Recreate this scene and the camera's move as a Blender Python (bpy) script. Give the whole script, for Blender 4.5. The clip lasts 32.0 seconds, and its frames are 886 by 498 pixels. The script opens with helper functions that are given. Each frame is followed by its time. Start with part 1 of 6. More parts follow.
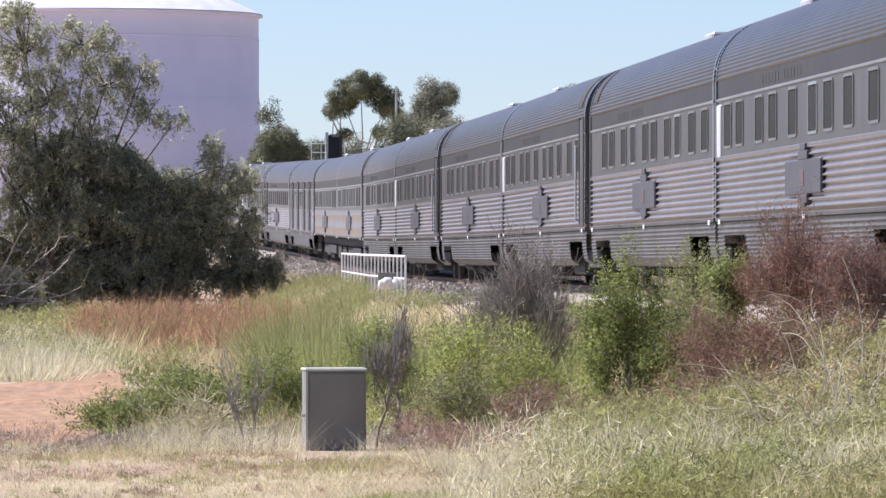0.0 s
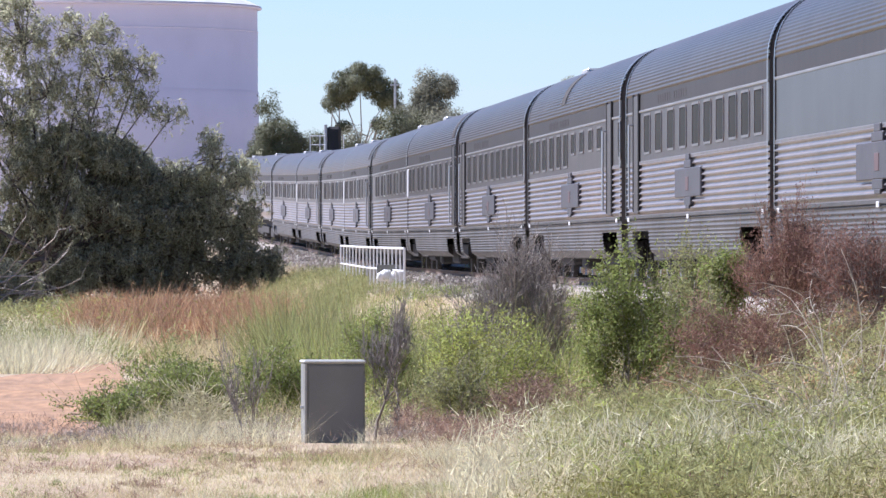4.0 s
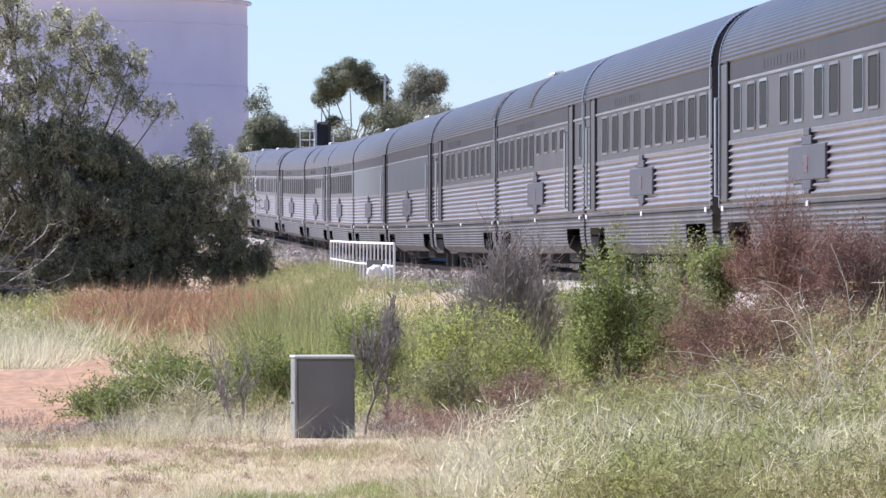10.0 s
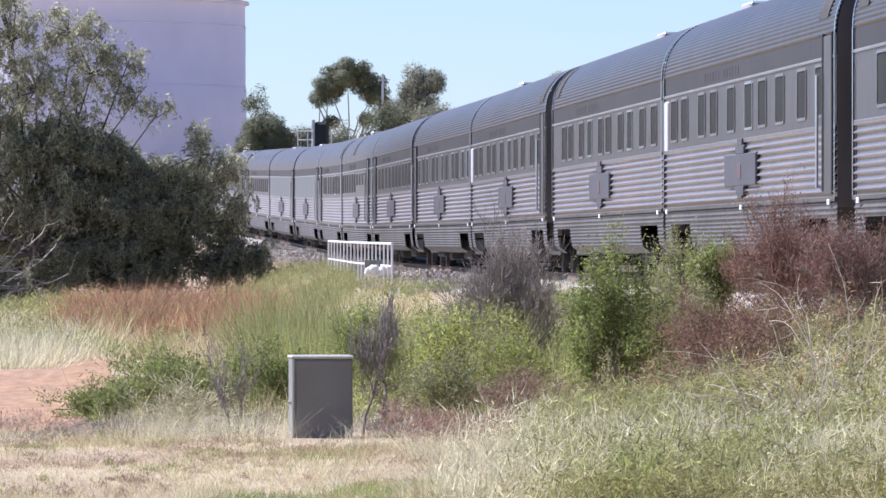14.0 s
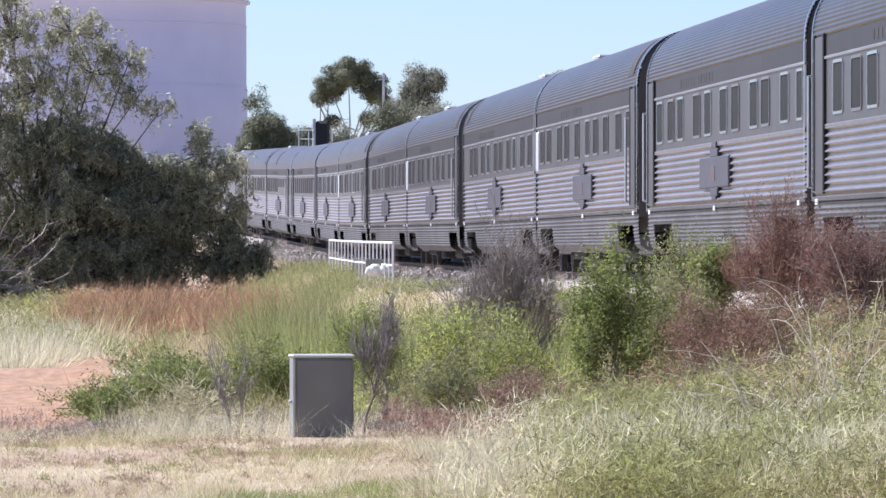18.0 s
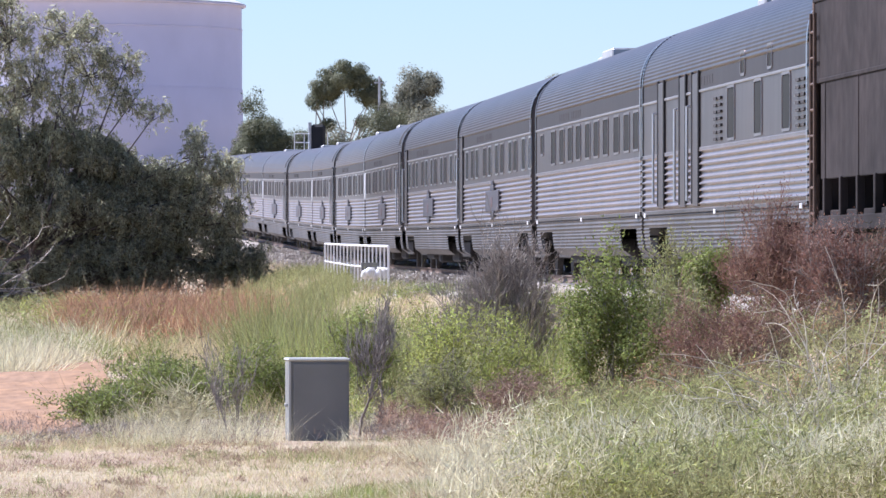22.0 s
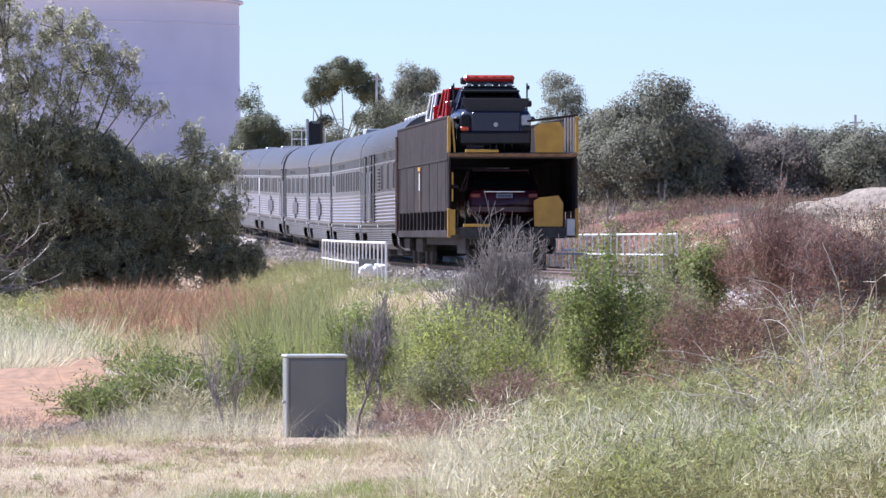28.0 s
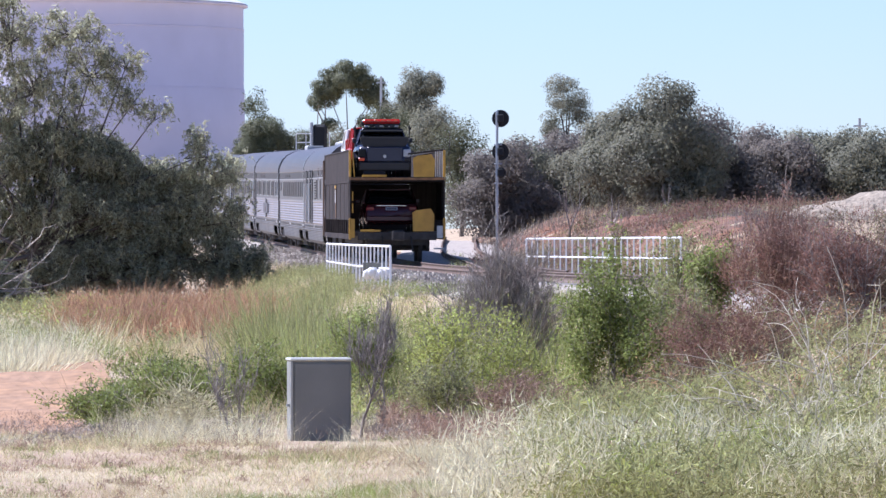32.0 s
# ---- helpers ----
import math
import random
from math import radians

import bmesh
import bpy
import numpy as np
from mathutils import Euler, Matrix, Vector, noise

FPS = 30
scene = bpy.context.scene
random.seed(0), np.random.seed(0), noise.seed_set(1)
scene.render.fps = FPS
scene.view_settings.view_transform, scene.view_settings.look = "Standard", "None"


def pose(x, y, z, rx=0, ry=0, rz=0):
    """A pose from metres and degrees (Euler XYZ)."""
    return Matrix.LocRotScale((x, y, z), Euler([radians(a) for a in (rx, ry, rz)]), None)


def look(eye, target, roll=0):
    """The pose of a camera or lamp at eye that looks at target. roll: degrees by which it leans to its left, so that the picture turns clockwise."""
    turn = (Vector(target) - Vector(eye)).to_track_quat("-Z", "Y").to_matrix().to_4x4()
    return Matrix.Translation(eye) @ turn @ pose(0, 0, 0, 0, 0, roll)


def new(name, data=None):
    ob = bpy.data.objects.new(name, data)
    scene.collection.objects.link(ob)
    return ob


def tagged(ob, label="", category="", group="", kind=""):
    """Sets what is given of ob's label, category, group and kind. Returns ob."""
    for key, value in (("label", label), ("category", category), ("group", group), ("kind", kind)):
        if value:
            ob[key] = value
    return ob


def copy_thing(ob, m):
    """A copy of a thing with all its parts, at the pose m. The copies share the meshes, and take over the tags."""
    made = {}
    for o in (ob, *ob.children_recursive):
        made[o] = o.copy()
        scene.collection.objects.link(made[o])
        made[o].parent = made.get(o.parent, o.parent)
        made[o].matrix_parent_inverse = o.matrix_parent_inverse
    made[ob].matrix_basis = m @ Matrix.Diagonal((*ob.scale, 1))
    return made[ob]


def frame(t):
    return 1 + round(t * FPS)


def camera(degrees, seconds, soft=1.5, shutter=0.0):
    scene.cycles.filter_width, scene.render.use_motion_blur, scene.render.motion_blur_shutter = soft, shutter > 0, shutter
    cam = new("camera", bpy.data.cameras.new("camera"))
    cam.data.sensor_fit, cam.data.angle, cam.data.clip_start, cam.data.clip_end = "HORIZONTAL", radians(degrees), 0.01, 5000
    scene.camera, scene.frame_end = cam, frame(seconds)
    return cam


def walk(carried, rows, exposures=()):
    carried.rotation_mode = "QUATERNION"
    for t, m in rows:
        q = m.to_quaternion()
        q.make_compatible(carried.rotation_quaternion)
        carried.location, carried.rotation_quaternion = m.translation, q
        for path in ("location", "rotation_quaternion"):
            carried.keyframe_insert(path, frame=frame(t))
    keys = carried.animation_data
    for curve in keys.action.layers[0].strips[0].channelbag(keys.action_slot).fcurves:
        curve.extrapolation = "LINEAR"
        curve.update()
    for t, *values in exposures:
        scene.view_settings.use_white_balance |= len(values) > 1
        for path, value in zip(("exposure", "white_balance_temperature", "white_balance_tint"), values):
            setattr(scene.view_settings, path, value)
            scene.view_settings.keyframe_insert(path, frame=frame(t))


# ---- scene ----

EYE = 1.7           # height of the lens over the paddock
LONG = 11700.0      # focal length in picture units


def aim(a, b):
    """The lens turned a to the left and b up, in thousandths of LONG."""
    return pose(0, 0, EYE, 90 + math.degrees((7 + b) / LONG), 0, math.degrees(a / LONG))


cam = camera(7.668, 32.0, 1.5)
walk(cam, [
    (0, aim(8.4, 17.6)), (0.5, aim(12.2, 12.2)), (1, aim(13.7, 12.2)), (1.5, aim(13.8, 9.2)),
    (2, aim(13.8, 8.4)), (2.5, aim(15.3, 6.1)), (3, aim(12.9, 4.6)), (3.5, aim(9.2, 4.6)),
    (5.5, aim(1.5, 0)), (6, aim(0, 0)), (6.5, aim(-1.6, 1.5)), (7, aim(-3.1, 1.5)),
    (7.5, aim(-3.1, 0)), (8, aim(-6.1, -1.6)), (8.5, aim(-6.2, -1.6)), (9, aim(-7.7, -1.6)),
    (9.5, aim(-9.2, -4.6)), (10, aim(-11.6, -4.6)), (10.5, aim(-12.3, -4.6)), (11, aim(-13.1, -3.9)),
    (11.5, aim(-14.6, -3.9)), (12, aim(-15.3, -4.6)), (12.5, aim(-13.8, -6.1)), (13, aim(-16.9, -7.7)),
    (13.5, aim(-16.1, -6.1)), (14, aim(-15.4, -4.6)), (14.5, aim(-15.4, -4.6)), (16.5, aim(-12.3, -3.1)),
    (17, aim(-12.3, -4.6)), (17.5, aim(-12.3, -4.6)), (18, aim(-13.8, -6.2)), (18.5, aim(-13.8, -6.1)),
    (19, aim(-15.3, -7.7)), (19.5, aim(-16.8, -7.7)), (20, aim(-21.5, -7.7)), (20.5, aim(-23, -0.8)),
    (21, aim(-21.5, 0.8)), (21.5, aim(-21.5, 1.5)), (22, aim(-21.5, 0)), (22.5, aim(-23, 0)),
    (23, aim(-23, 3)), (23.5, aim(-21.5, -3.1)), (24, aim(-20.7, -0.8)), (24.5, aim(-21.5, 1.5)),
    (25, aim(-23, -1.6)), (25.5, aim(-23, -6.1)), (27.5, aim(-21.5, -4.6)), (28, aim(-26, -6.1)),
    (28.5, aim(-27.6, -5.4)), (29, aim(-24.5, 1.5)), (29.5, aim(-21.5, 0)), (30, aim(-21.5, -1.6)),
    (30.5, aim(-21.4, -6.1)), (31, aim(-16.9, -7.7)), (31.5, aim(-18.4, -1.6)), (32, aim(-18.4, 0)),
], exposures=((0, 1.0, 5980, 20), (1, 1.07, 5880, 20), (2, 1.10, 5770, 20), (6, 1.11, 5690, 20), (22, 1.12, 5640, 21), (25, 1.17, 5540, 23), (28, 1.16, 5520, 22), (32, 1.15, 5520, 22)))

# ---------- world and sun ----------
SUN_DIR = Vector((-0.72, 0.30, 0.85)).normalized()      # towards the sun: left, beyond, high
world = bpy.data.worlds.new("sky")
scene.world = world
world.use_nodes = True
wn = world.node_tree
wn.nodes.clear()
sky = wn.nodes.new("ShaderNodeTexSky")
sky.sky_type, sky.sun_disc = "NISHITA", False
sky.sun_elevation = math.asin(SUN_DIR.z)
sky.sun_rotation = math.atan2(SUN_DIR.x, SUN_DIR.y)
sky.dust_density, sky.air_density, sky.ozone_density = 0.2, 0.75, 4.0
bgd = wn.nodes.new("ShaderNodeBackground")
bgd.inputs["Strength"].default_value = 0.063
wout = wn.nodes.new("ShaderNodeOutputWorld")
wn.links.new(sky.outputs[0], bgd.inputs[0])
wn.links.new(bgd.outputs[0], wout.inputs[0])
lamp = bpy.data.lights.new("sun", "SUN")
lamp.energy, lamp.angle, lamp.color = 4.2, radians(0.53), (1.0, 0.955, 0.88)
sun = new("sun", lamp)
sun.matrix_world = look(SUN_DIR * 300, (0, 0, 0))

# ---------- materials ----------
def mat(name, color, rough=0.6, metal=0.0, vary=0.12, scale=6.0, bump=0.0, bump_scale=40.0, color2=None, scale2=0.6,
        island=0.0, obj=0.0, trans=0.0, stretch=None):
    """Procedural surface: two scales of noise between two colours, relief, optional leaf transmission."""
    m = bpy.data.materials.new(name)
    m.use_nodes = True
    nt = m.node_tree
    L = nt.links.new
    p = nt.nodes["Principled BSDF"]
    p.inputs["Roughness"].default_value, p.inputs["Metallic"].default_value = rough, metal
    geo = nt.nodes.new("ShaderNodeNewGeometry")
    tc = nt.nodes.new("ShaderNodeTexCoord")
    mp = nt.nodes.new("ShaderNodeMapping")
    if stretch:
        mp.inputs["Scale"].default_value = stretch
    L(tc.outputs["Object"], mp.inputs[0])

    def nz(s, d=4):
        n = nt.nodes.new("ShaderNodeTexNoise")
        n.inputs["Scale"].default_value, n.inputs["Detail"].default_value = s, d
        L(mp.outputs[0], n.inputs["Vector"])
        return n.outputs["Fac"]

    def rng(fac, lo, hi, a=0.3, b=0.7):
        r = nt.nodes.new("ShaderNodeMapRange")
        r.inputs[1].default_value, r.inputs[2].default_value = a, b
        r.inputs[3].default_value, r.inputs[4].default_value = lo, hi
        L(fac, r.inputs[0])
        return r.outputs[0]
    mix = nt.nodes.new("ShaderNodeMix")
    mix.data_type = "RGBA"
    c2 = color2 or tuple(c * 0.75 for c in color)
    mix.inputs[6].default_value, mix.inputs[7].default_value = (*color, 1), (*c2, 1)
    L(rng(nz(scale2), 0, 1), mix.inputs[0])
    hsv = nt.nodes.new("ShaderNodeHueSaturation")
    L(mix.outputs[2], hsv.inputs["Color"])
    val = rng(nz(scale), 1 - vary, 1 + vary)
    for amount, src in ((island, geo.outputs["Random Per Island"]), (obj, None)):
        if amount:
            if src is None:
                oi = nt.nodes.new("ShaderNodeObjectInfo")
                src = oi.outputs["Random"]
            mul = nt.nodes.new("ShaderNodeMath")
            mul.operation = "MULTIPLY"
            L(val, mul.inputs[0])
            L(rng(src, 1 - amount, 1 + amount, 0, 1), mul.inputs[1])
            val = mul.outputs[0]
            if amount == island:
                L(rng(src, 0.485, 0.515, 0, 1), hsv.inputs["Hue"])
    L(val, hsv.inputs["Value"])
    L(hsv.outputs[0], p.inputs["Base Color"])
    if bump:
        b = nt.nodes.new("ShaderNodeBump")
        b.inputs["Strength"].default_value, b.inputs["Distance"].default_value = 1.0, bump
        L(nz(bump_scale, 5), b.inputs["Height"])
        L(b.outputs[0], p.inputs["Normal"])
    if trans:
        tr = nt.nodes.new("ShaderNodeBsdfTranslucent")
        L(hsv.outputs[0], tr.inputs[0])
        ms = nt.nodes.new("ShaderNodeMixShader")
        ms.inputs[0].default_value = trans
        L(p.outputs[0], ms.inputs[1])
        L(tr.outputs[0], ms.inputs[2])
        L(ms.outputs[0], nt.nodes["Material Output"].inputs[0])
    return m


STEEL = mat("stainless steel", (0.385, 0.335, 0.320), 0.38, 1.0, 0.10, 2.5, 0, 0, (0.32, 0.297, 0.30), 0.35, obj=0.06)
MOULD_STEEL = mat("bright moulding strip", (0.46, 0.43, 0.42), 0.4, 1.0, 0.06)
ROOF_STEEL = mat("weathered roof steel", (0.162, 0.134, 0.122), 0.37, 1.0, 0.14, 3.0, 0.001, 1.1, (0.133, 0.116, 0.109), 0.3, stretch=(0.3, 1, 0.3))
PLATE_STEEL = mat("dull grey panel", (0.172, 0.144, 0.132), 0.41, 0.9, 0.12, 3.0, 0.002, 1.4, (0.143, 0.129, 0.125), 0.4, stretch=(1, 1, 0.3))
FAINT_STEEL = mat("faint letter steel", (0.068, 0.062, 0.060), 0.6, 0.0, 0.1, 3.0)
# the letterboard's dark reflections are put into a flat dark colour
LETTER_STEEL = mat("letterboard steel with dark reflection", (0.050, 0.045, 0.043), 0.5, 0.0, 0.1, 3.0, 0.002, 1.2, (0.040, 0.036, 0.035), 0.4, stretch=(1, 1, 0.3))
REFLECTION_WHITE = mat("pale door reflection", (0.60, 0.60, 0.62), 0.4, 0, 0.05)
SKIRT_STEEL = mat("dusty skirt steel", (0.135, 0.125, 0.118), 0.55, 0.6, 0.2, 4.0, 0, 0, (0.09, 0.084, 0.077), 0.5)
BRIGHT_STEEL = mat("polished moulding", (0.70, 0.70, 0.71), 0.3, 1.0, 0.05)
EMBLEM = mat("emblem grey", (0.095, 0.09, 0.10), 0.5, 0.3, 0.1, 5)
EMBLEM_RED = mat("faded red badge", (0.13, 0.075, 0.075), 0.5, 0, 0.2, 8)
WHITE = mat("white paint", (0.82, 0.82, 0.82), 0.45, 0, 0.05, 3, 0.001, 30, (0.74, 0.73, 0.71), 0.8)
RUBBER = mat("black rubber", (0.022, 0.022, 0.024), 0.75, 0, 0.2, 10)
UNDER = mat("grimy underframe", (0.05, 0.045, 0.042), 0.8, 0, 0.3, 6)
IRON = mat("rail steel", (0.15, 0.105, 0.08), 0.7, 0.2, 0.25, 8, 0, 0, (0.11, 0.07, 0.05), 2)
CARRIER = mat("dark brown carrier paint", (0.050, 0.041, 0.039), 0.8, 0.0, 0.25, 3, 0.004, 6, (0.030, 0.026, 0.025), 0.5)
RUSTY_EDGE = mat("rusty deck edge", (0.26, 0.14, 0.065), 0.85, 0, 0.3, 6, 0, 0, (0.16, 0.09, 0.05), 2)
YELLOW = mat("mustard yellow paint", (0.50, 0.29, 0.035), 0.5, 0, 0.15, 4, 0, 0, (0.38, 0.21, 0.03), 1.2)
CONCRETE = mat("grey concrete", (0.36, 0.355, 0.345), 0.9, 0, 0.12, 9, 0.002, 60, (0.27, 0.265, 0.26), 1.5)
CABINET = mat("weathered grey cabinet", (0.28, 0.285, 0.255), 0.6, 0.1, 0.1, 6, 0.001, 40, (0.155, 0.152, 0.14), 1.5)
CABINET_PALE = mat("pale cabinet lid and sunlit edge", (0.50, 0.50, 0.45), 0.6, 0.0, 0.1, 6, 0, 0, (0.42, 0.43, 0.40), 2)
ROOF_WHITE = mat("white roof paint", (0.85, 0.85, 0.85), 0.7, 0, 0.04, 0.5)
SILO_WALL = mat("lilac white silo wall", (0.79, 0.745, 0.86), 0.8, 0, 0.03, 0.4, 0, 0, (0.74, 0.70, 0.81), 0.06)
BARK = mat("grey brown bark", (0.17, 0.14, 0.12), 0.9, 0, 0.25, 8, 0.01, 20, (0.10, 0.08, 0.07), 1.5)
PALE_BARK = mat("pale gum bark", (0.46, 0.41, 0.36), 0.85, 0, 0.2, 4, 0, 0, (0.30, 0.25, 0.21), 0.8)
BALLAST = mat("ballast stone", (0.42, 0.375, 0.33), 0.95, 0, 0.35, 9, 0.04, 14, (0.33, 0.29, 0.255), 0.9)
SLEEPER = mat("concrete sleeper", (0.33, 0.31, 0.29), 0.9, 0, 0.15, 6)
SIGNAL_BLACK = mat("matt black signal", (0.018, 0.018, 0.02), 0.7)
GALV = mat("galvanised steel", (0.55, 0.56, 0.57), 0.5, 0.6, 0.12, 8)
BLUE = mat("navy blue car paint", (0.022, 0.026, 0.055), 0.25, 0.1, 0.04)
MAROON = mat("dark maroon car paint", (0.060, 0.012, 0.018), 0.22, 0.1, 0.04)
RED_PAINT = mat("red car paint", (0.50, 0.025, 0.02), 0.25, 0, 0.04)
PLASTIC = mat("black plastic trim", (0.02, 0.02, 0.022), 0.55)
TAIL_LENS = mat("dark red tail lens", (0.20, 0.012, 0.016), 0.12)
DULL_PLATE = mat("dull blue-grey plate", (0.20, 0.22, 0.30), 0.5)
LENS_RED = mat("red lamp lens", (0.55, 0.02, 0.015), 0.2)
LENS_ORANGE = mat("orange lens", (0.75, 0.10, 0.03), 0.3)
CHROME = mat("chrome", (0.8, 0.8, 0.82), 0.15, 1.0, 0.02)
def glass(name, tint, rough=0.08):
    m = mat(name, tint, rough, 0, 0.05, 2)
    m.node_tree.nodes["Principled BSDF"].inputs["IOR"].default_value = 1.18
    return m
TINTED = glass("dark tinted train glass", (0.046, 0.046, 0.043), 0.55)
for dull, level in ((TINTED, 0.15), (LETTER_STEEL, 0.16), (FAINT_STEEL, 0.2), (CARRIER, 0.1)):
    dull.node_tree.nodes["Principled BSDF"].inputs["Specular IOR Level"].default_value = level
CAR_GLASS = glass("car glass", (0.02, 0.022, 0.026), 0.05)

STONE = mat("broken ballast stone", (0.46, 0.42, 0.37), 0.95, 0, 0.2, 1, 0, 0, (0.36, 0.32, 0.28), 0.8, island=0.4)
LEAF = {
    "grey_olive": mat("grey olive leaf", (0.49, 0.48, 0.335), 0.5, 0, 0.1, 0.8, 0, 0, (0.36, 0.355, 0.245), 0.25, island=0.45, trans=0.6),
    "gum": mat("gum leaf", (0.165, 0.17, 0.095), 0.55, 0, 0.15, 0.3, 0, 0, (0.115, 0.12, 0.068), 0.1, island=0.2, trans=0.25),
    # the next two leaf colours are lightened to stand for distance haze
    "gum_brown": mat("brownish scrub leaf", (0.275, 0.243, 0.208), 0.6, 0, 0.15, 0.3, 0, 0, (0.225, 0.203, 0.177), 0.1, island=0.12, trans=0.5),
    "gum_pale": mat("pale gum leaf", (0.275, 0.27, 0.195), 0.55, 0, 0.15, 0.3, 0, 0, (0.215, 0.213, 0.155), 0.1, island=0.12, trans=0.48),
    "green": mat("fresh green leaf", (0.27, 0.31, 0.10), 0.5, 0, 0.2, 2, 0, 0, (0.215, 0.25, 0.08), 0.8, island=0.45, trans=0.5),
    "deep_green": mat("deep green leaf", (0.24, 0.275, 0.085), 0.5, 0, 0.2, 2, 0, 0, (0.19, 0.225, 0.07), 0.8, island=0.45, trans=0.5),
    "yellow_green": mat("yellow green leaf", (0.42, 0.44, 0.135), 0.55, 0, 0.2, 2, 0, 0, (0.32, 0.36, 0.11), 0.8, island=0.45, trans=0.5),
    "olive": mat("olive weed", (0.36, 0.365, 0.17), 0.65, 0, 0.2, 2, 0, 0, (0.27, 0.28, 0.12), 0.5, island=0.45, trans=0.38),
    "pale_olive": mat("pale olive weed", (0.40, 0.39, 0.185), 0.65, 0, 0.2, 2, 0, 0, (0.30, 0.31, 0.135), 0.5, island=0.4, trans=0.38),
    "umber": mat("umber dry weed", (0.17, 0.135, 0.09), 0.65, 0, 0.2, 2, 0, 0, (0.13, 0.115, 0.075), 0.5, island=0.4, trans=0.3),
    "straw": mat("dry straw", (0.63, 0.545, 0.335), 0.7, 0, 0.15, 2, 0, 0, (0.53, 0.435, 0.26), 0.4, island=0.35, trans=0.3),
    "pale_straw": mat("pale straw", (0.72, 0.69, 0.49), 0.7, 0, 0.15, 2, 0, 0, (0.63, 0.575, 0.385), 0.4, island=0.3, trans=0.3),
    "rust": mat("rust brown dry weed", (0.47, 0.265, 0.15), 0.7, 0, 0.2, 2, 0, 0, (0.41, 0.27, 0.17), 0.5, island=0.4, trans=0.3),
    "pink_brown": mat("brownish dead stalk", (0.42, 0.295, 0.225), 0.75, 0, 0.2, 2, 0, 0, (0.29, 0.20, 0.15), 0.5, island=0.4, trans=0.2),
    "red": mat("reddish shrub", (0.28, 0.155, 0.125), 0.65, 0, 0.2, 2, 0, 0, (0.22, 0.13, 0.10), 0.5, island=0.4, trans=0.3),
    "dead": mat("dead grey twig", (0.33, 0.295, 0.265), 0.85, 0, 0.2, 3, 0, 0, (0.24, 0.21, 0.19), 0.8, island=0.35),
    "bleached": mat("bleached stalk", (0.62, 0.565, 0.46), 0.8, 0, 0.15, 3, 0, 0, (0.50, 0.45, 0.36), 0.8, island=0.2),
    "grass": mat("green grass", (0.30, 0.35, 0.11), 0.6, 0, 0.2, 2, 0, 0, (0.25, 0.28, 0.09), 0.5, island=0.4, trans=0.3),
}
for leaf_mat in LEAF.values():
    leaf_mat.node_tree.nodes["Principled BSDF"].inputs["Specular IOR Level"].default_value = 0.15

# ---------- building helpers ----------
def part(name, bm, material, parent=None, label="", m=None, smooth=False):
    me = bpy.data.meshes.new(name)
    bm.to_mesh(me)
    bm.free()
    return place(name, me, material, parent, label, m, smooth)


def place(name, me, material=None, parent=None, label="", m=None, smooth=False):
    if material and not me.materials:
        me.materials.append(material)
    if smooth:
        me.shade_smooth()
    ob = new(name, me)
    if parent:
        ob.parent = parent
    if m is not None:
        ob.matrix_basis = m
    if label:
        ob["label"] = label
    return ob


def raw(name, verts, faces, material=None):
    """A mesh from numpy arrays; every face has the same number of corners."""
    verts, faces = np.asarray(verts, dtype=np.float32), np.asarray(faces, dtype=np.int32)
    me = bpy.data.meshes.new(name)
    n, k = faces.shape
    me.vertices.add(len(verts))
    me.vertices.foreach_set("co", verts.ravel())
    me.loops.add(n * k)
    me.loops.foreach_set("vertex_index", faces.ravel())
    me.polygons.add(n)
    me.polygons.foreach_set("loop_start", np.arange(0, n * k, k, dtype=np.int32))
    me.update(calc_edges=True)
    if material:
        me.materials.append(material)
    return me


def block(bm, lo, hi, bevel=0.0):
    geo = bmesh.ops.create_cube(bm, size=1.0)["verts"]
    c, s = (Vector(lo) + Vector(hi)) / 2, Vector(hi) - Vector(lo)
    for v in geo:
        v.co = Vector((v.co.x * s.x, v.co.y * s.y, v.co.z * s.z)) + c
    if bevel:
        es = list({e for v in geo for e in v.link_edges})
        bmesh.ops.bevel(bm, geom=es, offset=bevel, segments=1, affect="EDGES")
    return bm


def boxy(lo, hi, bevel=0.0):
    return block(bmesh.new(), lo, hi, bevel)


def rod(bm, a, b, r, r2=None, n=8):
    a, b = Vector(a), Vector(b)
    d = b - a
    m = Matrix.Translation((a + b) / 2) @ d.to_track_quat("Z", "Y").to_matrix().to_4x4()
    bmesh.ops.create_cone(bm, cap_ends=True, segments=n, radius1=r, radius2=r if r2 is None else r2, depth=d.length, matrix=m)
    return bm


def extrude(profile, y0, y1, material=None, name="extrusion", steps=1, closed=False):
    """A sheet: a profile of (x, z) carried along y."""
    p = np.array(profile, dtype=float)
    n = len(p)
    ys = np.linspace(y0, y1, steps + 1)
    v = np.concatenate([np.column_stack([p[:, 0], np.full(n, y), p[:, 1]]) for y in ys])
    f = []
    for s in range(steps):
        for i in range(n if closed else n - 1):
            j = (i + 1) % n
            f.append((s * n + i, s * n + j, (s + 1) * n + j, (s + 1) * n + i))
    return raw(name, v, f, material)


